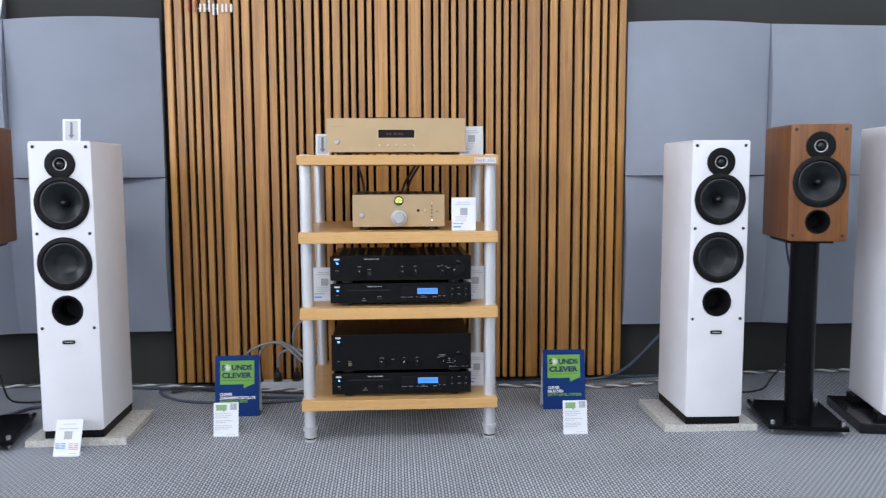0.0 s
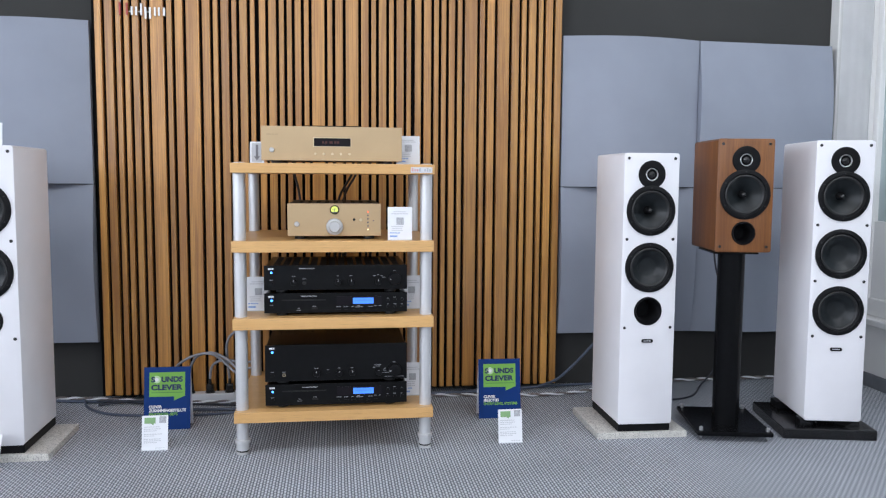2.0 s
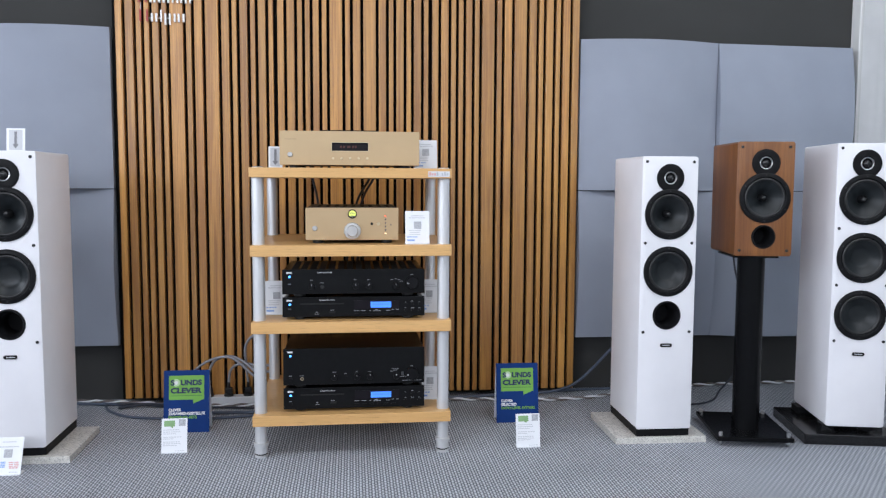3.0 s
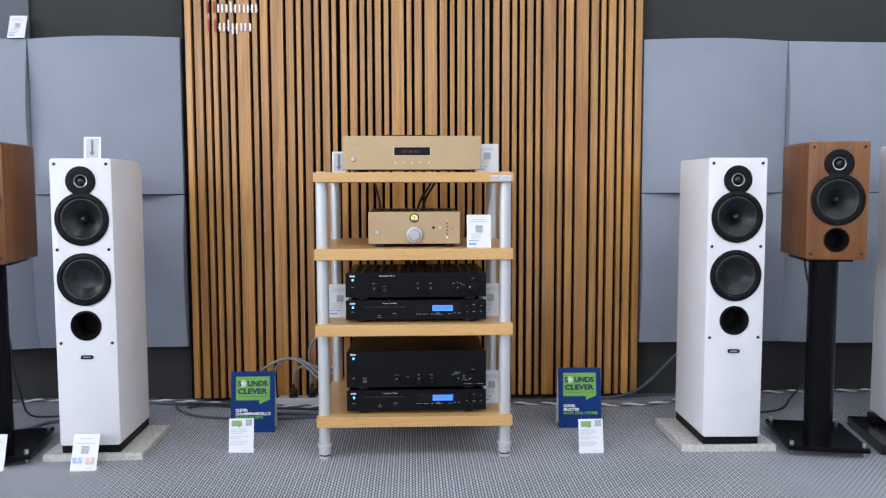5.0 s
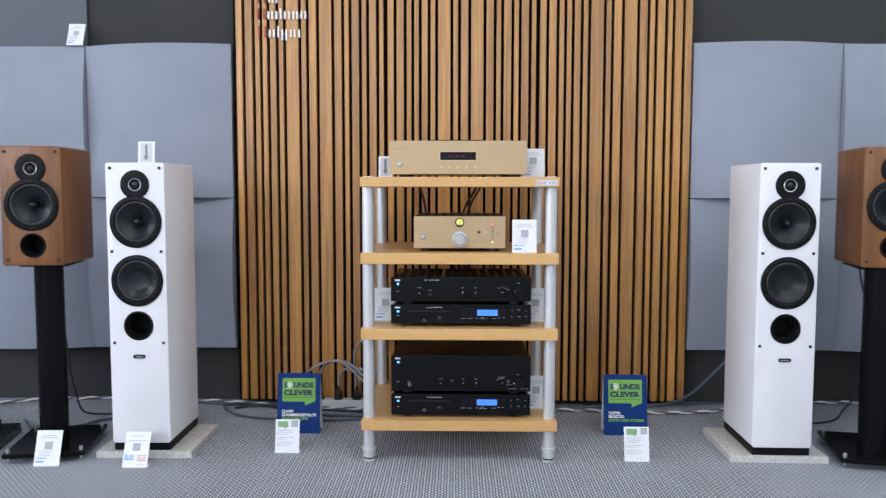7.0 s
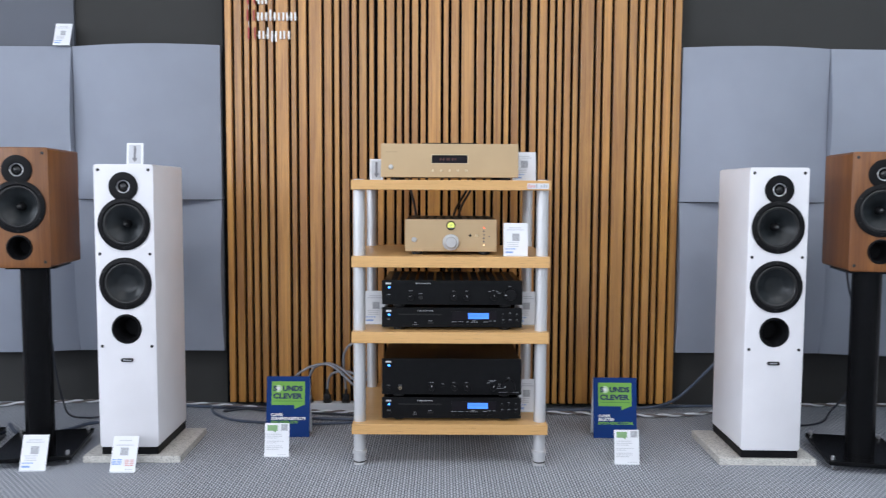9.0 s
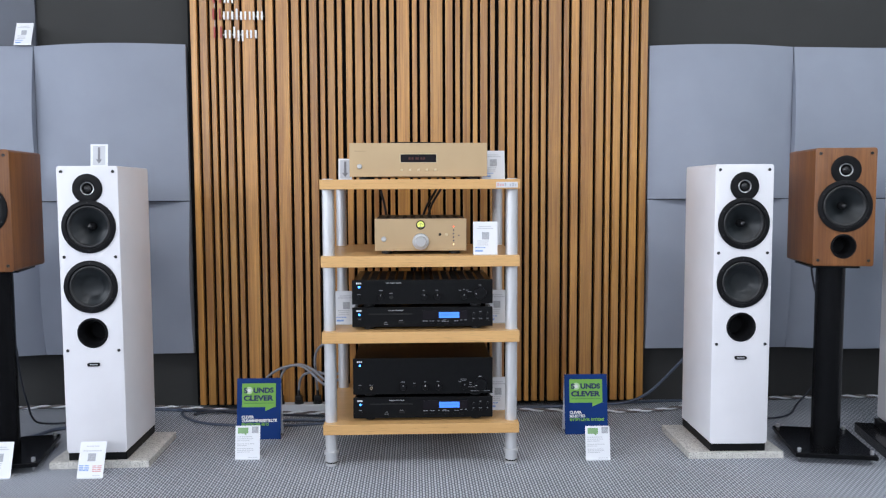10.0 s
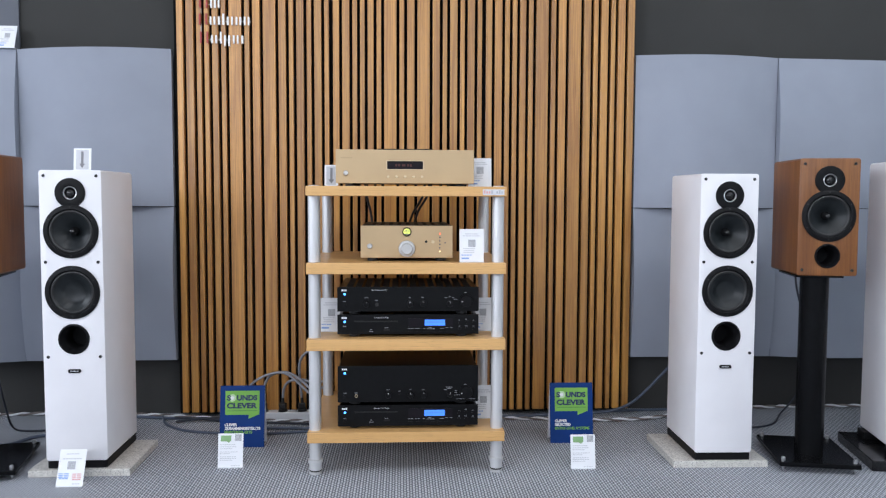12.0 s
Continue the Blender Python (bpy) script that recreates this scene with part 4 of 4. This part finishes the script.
# ---- folded signs ----
def tent_sign(m, lines, label):
    s = thing("tent_sign", label, "sign", m, "blue folded signs")
    w, h, lean = 0.150, 0.208, 8.5
    tilt = Matrix.Rotation(radians(-lean), 4, "X")
    top = tilt @ Vector((0, 0, h))
    front = box(-w / 2, w / 2, -0.0008, 0.0008, 0.0, h)
    front.transform(tilt)
    f = part("front_leaf", front, SIGN_BLUE, s, "deep blue printed leaf")
    back = box(-w / 2, w / 2, -0.0006, 0.0006, -top.z / math.cos(radians(8.5)), 0.0)
    back.transform(Matrix.Translation((0, top.y + 0.0016, top.z - 0.0005)) @ Matrix.Rotation(radians(lean), 4, "X"))
    part("back_leaf", back, PAPER, s, "white inner leaf")

    def leaf(name, bm, material, text=""):
        bm.transform(tilt)
        return part(name, bm, material, f, text)

    g = box(-w * 0.385, w * 0.385, -0.0016, -0.0006, h * 0.525, h * 0.915, 0.0004, 1)
    e = leaf("speech_bubble", g, SIGN_GREEN, "green speech bubble")
    t = bmesh.new()
    lo = [t.verts.new(v) for v in ((w * 0.145, -0.0016, h * 0.53), (w * 0.375, -0.0016, h * 0.53), (w * 0.145, -0.0016, h * 0.46))]
    t.faces.new(lo)
    leaf("bubble_tip", t, SIGN_GREEN)
    u = box(-w * 0.34, w * 0.34, -0.0022, -0.0012, h * 0.585, h * 0.597)
    leaf("underline", u, mat("dark green print", (0.09, 0.25, 0.05), 0.5), "thin green underline")
    d = lathe([(0.0125, 0.0018), (0.0125, 0.0022), (0, 0.0022)], (-w * 0.225, 0, h * 0.80), seg=28, closed=False)
    leaf("disc", d, mat("pale green print", (0.50, 0.66, 0.40), 0.5), "pale round disc")
    d2 = lathe([(0.0062, 0.0023), (0.0062, 0.0027), (0, 0.0027)], (-w * 0.225, 0, h * 0.80), seg=24, closed=False)
    leaf("disc_hole", d2, PRINT_WHITE)
    for text, size, x, z, width, material, bold in lines:
        lettering(text, size, tilt @ pose(x * w, -0.0024, z * h), material, f, "lettering", width * w, 0.0003, "", bold)
    return s


HEAD = [("S", 0.024, -0.345, 0.762, 0.085, SIGN_NAVY, 0.0011), ("UNDS", 0.024, -0.125, 0.762, 0.46, SIGN_NAVY, 0.0011), ("CLEVER", 0.024, -0.345, 0.635, 0.68, SIGN_NAVY, 0.0011)]
tent_sign(pose(-0.5575, 2.604, 0, 0, 0, 0), HEAD + [("CLEVER", 0.0125, -0.39, 0.345, 0.28, PRINT_WHITE, 0.0006), ("ZUSAMMENGESTELLTE", 0.0125, -0.39, 0.285, 0.80, PRINT_WHITE, 0.0006), ("EINSTEIGER-SETS", 0.0125, -0.39, 0.225, 0.62, SIGN_GREEN, 0.0004)],
          "blue folded sign with green speech bubble and German lettering")
tent_sign(pose(0.577, 2.607, 0, 0, 0, -1), HEAD + [("CLEVER", 0.0125, -0.385, 0.345, 0.28, PRINT_WHITE, 0.0006), ("SELECTED", 0.0125, -0.385, 0.285, 0.36, PRINT_WHITE, 0.0006), ("ENTRY-LEVEL SYSTEMS", 0.0125, -0.385, 0.225, 0.80, SIGN_GREEN, 0.0004)],
          "blue folded sign with green speech bubble and lettering")

# ---- sign on the slat wall: plain bars in the letters' place ----
sign = thing("wall_sign", "white and red raised sign on the oak slats", "sign", pose(0, 0, 0))

def sign_row(z, cap, letters):
    """One row: a red initial and white bars; each letter is (x, width, low, high)."""
    first = letters[0][0]
    letters = [(first + (x - first) * 1.25, w * 1.12, lo, hi) for x, w, lo, hi in letters]
    for i, (x, w, lo, hi) in enumerate(letters):
        bm = bmesh.new()
        if w > 0.012:
            sides = [(x, x + 0.0060, z + lo * cap, z + hi * cap), (x + w - 0.0060, x + w, z + lo * cap, z + hi * cap)]
            for a, b, c, d in sides:
                box(a, b, 2.954, 2.964, c, d, bm=bm)
        else:
            box(x, x + w, 2.954, 2.964, z + lo * cap, z + hi * cap, bm=bm)
        part("bar", bm, SIGN_RED if i == 0 else SIGN_WHITE, sign, "red bar shape" if i == 0 else "white bar shape")
    part("rail", box(letters[0][0] + 0.02, letters[-1][0], 2.964, 2.967, z + 0.3 * cap, z + 0.3 * cap + 0.003), SIGN_WHITE, sign, "thin white rail")


sign_row(1.549, 0.042, [(-0.764, 0.027, 0, 1), (-0.731, 0.005, 0, 0.72), (-0.721, 0.006, 0, 1.0), (-0.709, 0.005, 0, 0.72)])
sign_row(1.488, 0.042, [(-0.766, 0.027, 0, 0.95), (-0.734, 0.018, 0, 0.7), (-0.710, 0.006, 0, 0.7), (-0.697, 0.006, 0, 0.95), (-0.684, 0.006, 0, 0.7), (-0.671, 0.005, 0, 0.7), (-0.658, 0.018, 0, 0.7), (-0.634, 0.0185, 0, 0.72), (-0.615, 0.0, 0, 0.01)])
sign_row(1.420, 0.042, [(-0.763, 0.027, 0, 1), (-0.730, 0.019, 0, 0.7), (-0.704, 0.005, 0, 1.0), (-0.692, 0.019, -0.25, 0.7), (-0.666, 0.018, 0, 0.7), (-0.641, 0.006, 0, 0.7)])
for x, z0, z1 in ((-0.762, 1.462, 1.488), (-0.762, 1.530, 1.549), (-0.651, 1.462, 1.488), (-0.709, 1.530, 1.549)):
    part("rail", box(x, x + 0.003, 2.964, 2.967, z0, z1), SIGN_WHITE, sign)

# ---- power strip, plugs and cables ----
strip = thing("power_strip", "light grey power strip lying by the slat wall", "power strip", pose(0, 0, 0))
part("housing", box(-0.63, -0.30, 2.912, 2.957, 0.0, 0.034, 0.004), STRIP_WHITE, strip, "light grey housing")
for i in range(5):
    part("socket", lathe([(0.018, 0.0341), (0.018, 0.0348), (0.016, 0.0345), (0, 0.0345)], (-0.611 + i * 0.072, 2.934, 0), "z", 28, closed=False), SLOT, strip)


def plug(x, turn):
    """An angled mains plug: a round base, a blocky ribbed grip and a thin strain relief."""
    pl = thing("plug", "black mains plug in the power strip", "plug", pose(x, 2.934, 0.0349, 0, 0, turn), "mains plugs")
    part("plug_base", lathe([(0.0165, 0.0), (0.0170, 0.002), (0.0165, 0.007), (0.0140, 0.009)], (0, 0, 0), "z", 24), RUBBER, pl, "", 40)
    part("plug_grip", box(-0.0125, 0.0125, -0.009, 0.009, 0.009, 0.031, 0.003), RUBBER, pl, "blocky grip", 40)
    for k in range(3):
        part("rib", box(-0.0132, 0.0132, -0.0097, 0.0097, 0.013 + k * 0.006, 0.0152 + k * 0.006, 0.0006, 1), RUBBER, pl)
    part("strain_relief", lathe([(0.0066, 0.030), (0.0060, 0.040), (0.0050, 0.052)], (0, 0, 0), "z", 16), RUBBER, pl, "", 40)
    return pl


def cable(name, points, r, material, label):
    return tagged(part(name, tube(points, r), material, None, label, 60), category="cable")


for x, turn in ((-0.539, 8), (-0.467, -12), (-0.395, 5)):
    plug(x, turn)
G = "grey mains cable arching from plug to rack"
cable("mains_cable", [(-0.539, 2.934, 0.084), (-0.536, 2.928, 0.130), (-0.508, 2.905, 0.178), (-0.450, 2.875, 0.198), (-0.395, 2.85, 0.18), (-0.350, 2.838, 0.145), (-0.30, 2.83, 0.15)], 0.0050, CABLE_GREY, G)
cable("mains_cable", [(-0.467, 2.934, 0.084), (-0.460, 2.928, 0.128), (-0.434, 2.90, 0.158), (-0.385, 2.86, 0.172), (-0.335, 2.84, 0.165), (-0.28, 2.83, 0.18)], 0.0050, CABLE_GREY, G)
cable("mains_cable", [(-0.395, 2.934, 0.084), (-0.400, 2.926, 0.150), (-0.398, 2.90, 0.225), (-0.374, 2.87, 0.268), (-0.330, 2.845, 0.29), (-0.25, 2.84, 0.30)], 0.0050, CABLE_GREY, G)
cable("mains_cable", [(-0.610, 2.93, 0.100), (-0.575, 2.90, 0.150), (-0.51, 2.87, 0.190), (-0.44, 2.855, 0.195), (-0.36, 2.84, 0.13), (-0.31, 2.83, 0.10)], 0.0048, CABLE_GREY, G)
cable("mains_cable", [(-0.92, 2.955, 0.006), (-0.80, 2.930, 0.010), (-0.70, 2.905, 0.008), (-0.62, 2.885, 0.008), (-0.48, 2.875, 0.006), (-0.34, 2.85, 0.006), (-0.22, 2.84, 0.006)], 0.0042, CABLE_DARK, "dark mains cable lying along the power strip")
cable("mains_cable", [(-0.86, 2.900, 0.006), (-0.76, 2.915, 0.014), (-0.66, 2.925, 0.010), (-0.635, 2.935, 0.016)], 0.0045, CABLE_DARK, "dark mains cable leading into the power strip")
cable("speaker_cable", [(-1.10, 2.99, 0.007), (-0.98, 2.965, 0.007), (-0.86, 2.945, 0.007), (-0.72, 2.93, 0.007), (-0.55, 2.82, 0.007), (-0.40, 2.80, 0.007), (-0.25, 2.79, 0.007)], 0.0055, CABLE_BLUE, "blue-grey speaker cable lying on the carpet")
cable("speaker_cable", [(-0.945, 2.995, 0.006), (-0.92, 2.95, 0.006), (-0.885, 2.87, 0.006), (-0.80, 2.79, 0.006), (-0.68, 2.755, 0.006), (-0.52, 2.74, 0.006), (-0.36, 2.76, 0.006), (-0.22, 2.80, 0.006)], 0.0048, CABLE_BLUE, "blue-grey speaker cable curving over the carpet")
cable("speaker_cable", [(0.25, 2.88, 0.006), (0.45, 2.925, 0.007), (0.70, 2.940, 0.012), (0.80, 2.94, 0.020), (0.88, 2.945, 0.046), (0.95, 2.945, 0.105), (1.01, 2.94, 0.170), (1.06, 2.90, 0.24), (1.06, 2.70, 0.30), (1.04, 2.640, 0.30)], 0.0055, CABLE_BLUE, "blue-grey speaker cable rising behind a white speaker")
cable("speaker_cable", [(0.30, 2.92, 0.006), (0.55, 2.952, 0.006), (0.80, 2.985, 0.006), (1.05, 3.005, 0.006), (1.2, 2.97, 0.006)], 0.0050, CABLE_BLUE, "blue-grey speaker cable along the wall")
cable("speaker_cable", [(1.12, 2.77, 0.006), (1.27, 2.745, 0.006), (1.38, 2.79, 0.006), (1.455, 2.88, 0.02), (1.52, 2.90, 0.08), (1.55, 2.86, 0.20), (1.48, 2.72, 0.36), (1.372, 2.60, 0.49), (1.345, 2.585, 0.58), (1.340, 2.575, 0.66)], 0.0035, CABLE_DARK, "dark cable hanging behind a walnut speaker")
cable("speaker_cable", [(-1.10, 2.80, 0.006), (-1.25, 2.82, 0.006), (-1.34, 2.80, 0.007), (-1.385, 2.76, 0.03), (-1.375, 2.69, 0.115), (-1.385, 2.67, 0.215), (-1.39, 2.66, 0.32), (-1.395, 2.63, 0.45), (-1.36, 2.57, 0.58), (-1.338, 2.555, 0.66)], 0.0035, CABLE_DARK, "dark cable hanging behind a walnut speaker")
cable("speaker_cable", [(-1.12, 2.79, 0.006), (-1.22, 2.765, 0.006), (-1.30, 2.73, 0.006), (-1.34, 2.66, 0.006), (-1.42, 2.60, 0.006), (-1.50, 2.62, 0.006), (-1.58, 2.72, 0.006)], 0.0060, CABLE_BLUE, "blue-grey speaker cable lying beside a stand")


def twisted(points, label):
    """A pale and a brown strand wound round one another."""
    t = thing("twisted_cable", label, "cable", pose(0, 0, 0))
    path = [Vector(points[0])]
    for a, b in zip(points, points[1:]):
        a, b = Vector(a), Vector(b)
        n = max(2, int((b - a).length / 0.012))
        path += [a.lerp(b, k / n) for k in range(1, n + 1)]
    for ph, material, name in ((0.0, PAPER, "pale_strand"), (math.pi, mat("brown cable strand", (0.16, 0.135, 0.13), 0.5), "brown_strand")):
        pts = [p + Vector((0, 0.0035 * math.cos(i * 0.75 + ph), 0.0035 * math.sin(i * 0.75 + ph))) for i, p in enumerate(path)]
        part(name, tube(pts, 0.0038, 6, steps=2), material, t, "", 60)


twisted([(0.28, 2.90, 0.009), (0.50, 2.885, 0.009), (0.68, 2.86, 0.009), (0.79, 2.855, 0.009), (0.92, 2.87, 0.009), (1.02, 2.91, 0.009), (1.16, 2.97, 0.009), (1.32, 3.01, 0.009), (1.60, 3.025, 0.009), (1.95, 3.02, 0.009)], "pale and brown twisted speaker cable on the carpet")
twisted([(-0.34, 2.885, 0.009), (-0.52, 2.895, 0.009), (-0.64, 2.905, 0.009), (-0.76, 2.945, 0.009), (-0.88, 2.975, 0.009), (-1.10, 3.015, 0.009), (-1.40, 3.027, 0.009), (-1.55, 3.015, 0.009), (-1.70, 2.985, 0.009), (-1.85, 2.92, 0.009), (-2.1, 2.86, 0.009)], "pale and brown twisted speaker cable on the carpet")
for pts in ([(-0.145, 2.62, 0.905), (-0.146, 2.79, 0.90), (-0.142, 2.835, 0.855), (-0.125, 2.80, 0.79), (-0.112, 2.70, 0.72)], [(0.085, 2.655, 0.905), (0.086, 2.80, 0.90), (0.078, 2.835, 0.855), (0.045, 2.80, 0.80), (0.020, 2.69, 0.73)], [(0.068, 2.655, 0.905), (0.069, 2.80, 0.90), (0.063, 2.835, 0.855), (0.025, 2.80, 0.79), (0.003, 2.69, 0.73)]):
    cable("signal_cable", pts, 0.0045, CABLE_DARK, "black signal cable hanging behind the rack shelves")
for i, x in enumerate((-0.02, 0.0, 0.016, 0.034, 0.105, 0.12)):
    cable("signal_cable", [(x, 2.63, 0.55), (x + 0.004, 2.66, 0.585), (x + 0.006, 2.68, 0.60), (x + 0.02 * math.sin(i * 2.0), 2.72, 0.58), (x, 2.74, 0.50)], 0.0036, CABLE_DARK, "black signal cable behind the slim amplifier")

# ---- oak slat wall ----
slats = thing("slat_wall", "vertical oak slats of mixed widths on black felt", "slat wall", pose(0, 0, 0), kind="structure")
part("felt_backing", box(-0.866, 0.8775, 2.984, WALL_Y - 0.001, 0.016, 2.5), FELT, slats, "black felt backing")
PITCH = (17, 18, 13.4, 13.3, 15.7, 13.3, 27, 13.6, 18.2, 26.9, 17.9, 13.1, 18, 13.1, 17.7, 14)
UNIT = 0.578 / sum(PITCH)
shapes = {}
x = -0.8585
for panel in range(3):
    for k, wpx in enumerate(PITCH):
        gap = 0.0114 if k else 0.0156
        a, b = x + gap / 2, x + wpx * UNIT - (0.0114 if k < 15 else 0.0156) / 2
        if panel == 2 and k == 15:
            b = 0.8765
        w = round(b - a, 4)
        if w not in shapes:
            me = finish(box(-w / 2, w / 2, -0.0075, 0.0145, 0.024, 2.5, 0.0012, 1), "slat", OAK, 0)
            shapes[w] = me
        s = new("slat", shapes[w])
        s.parent = slats
        s.location = ((a + b) / 2, 2.9695, 0)
        x += wpx * UNIT
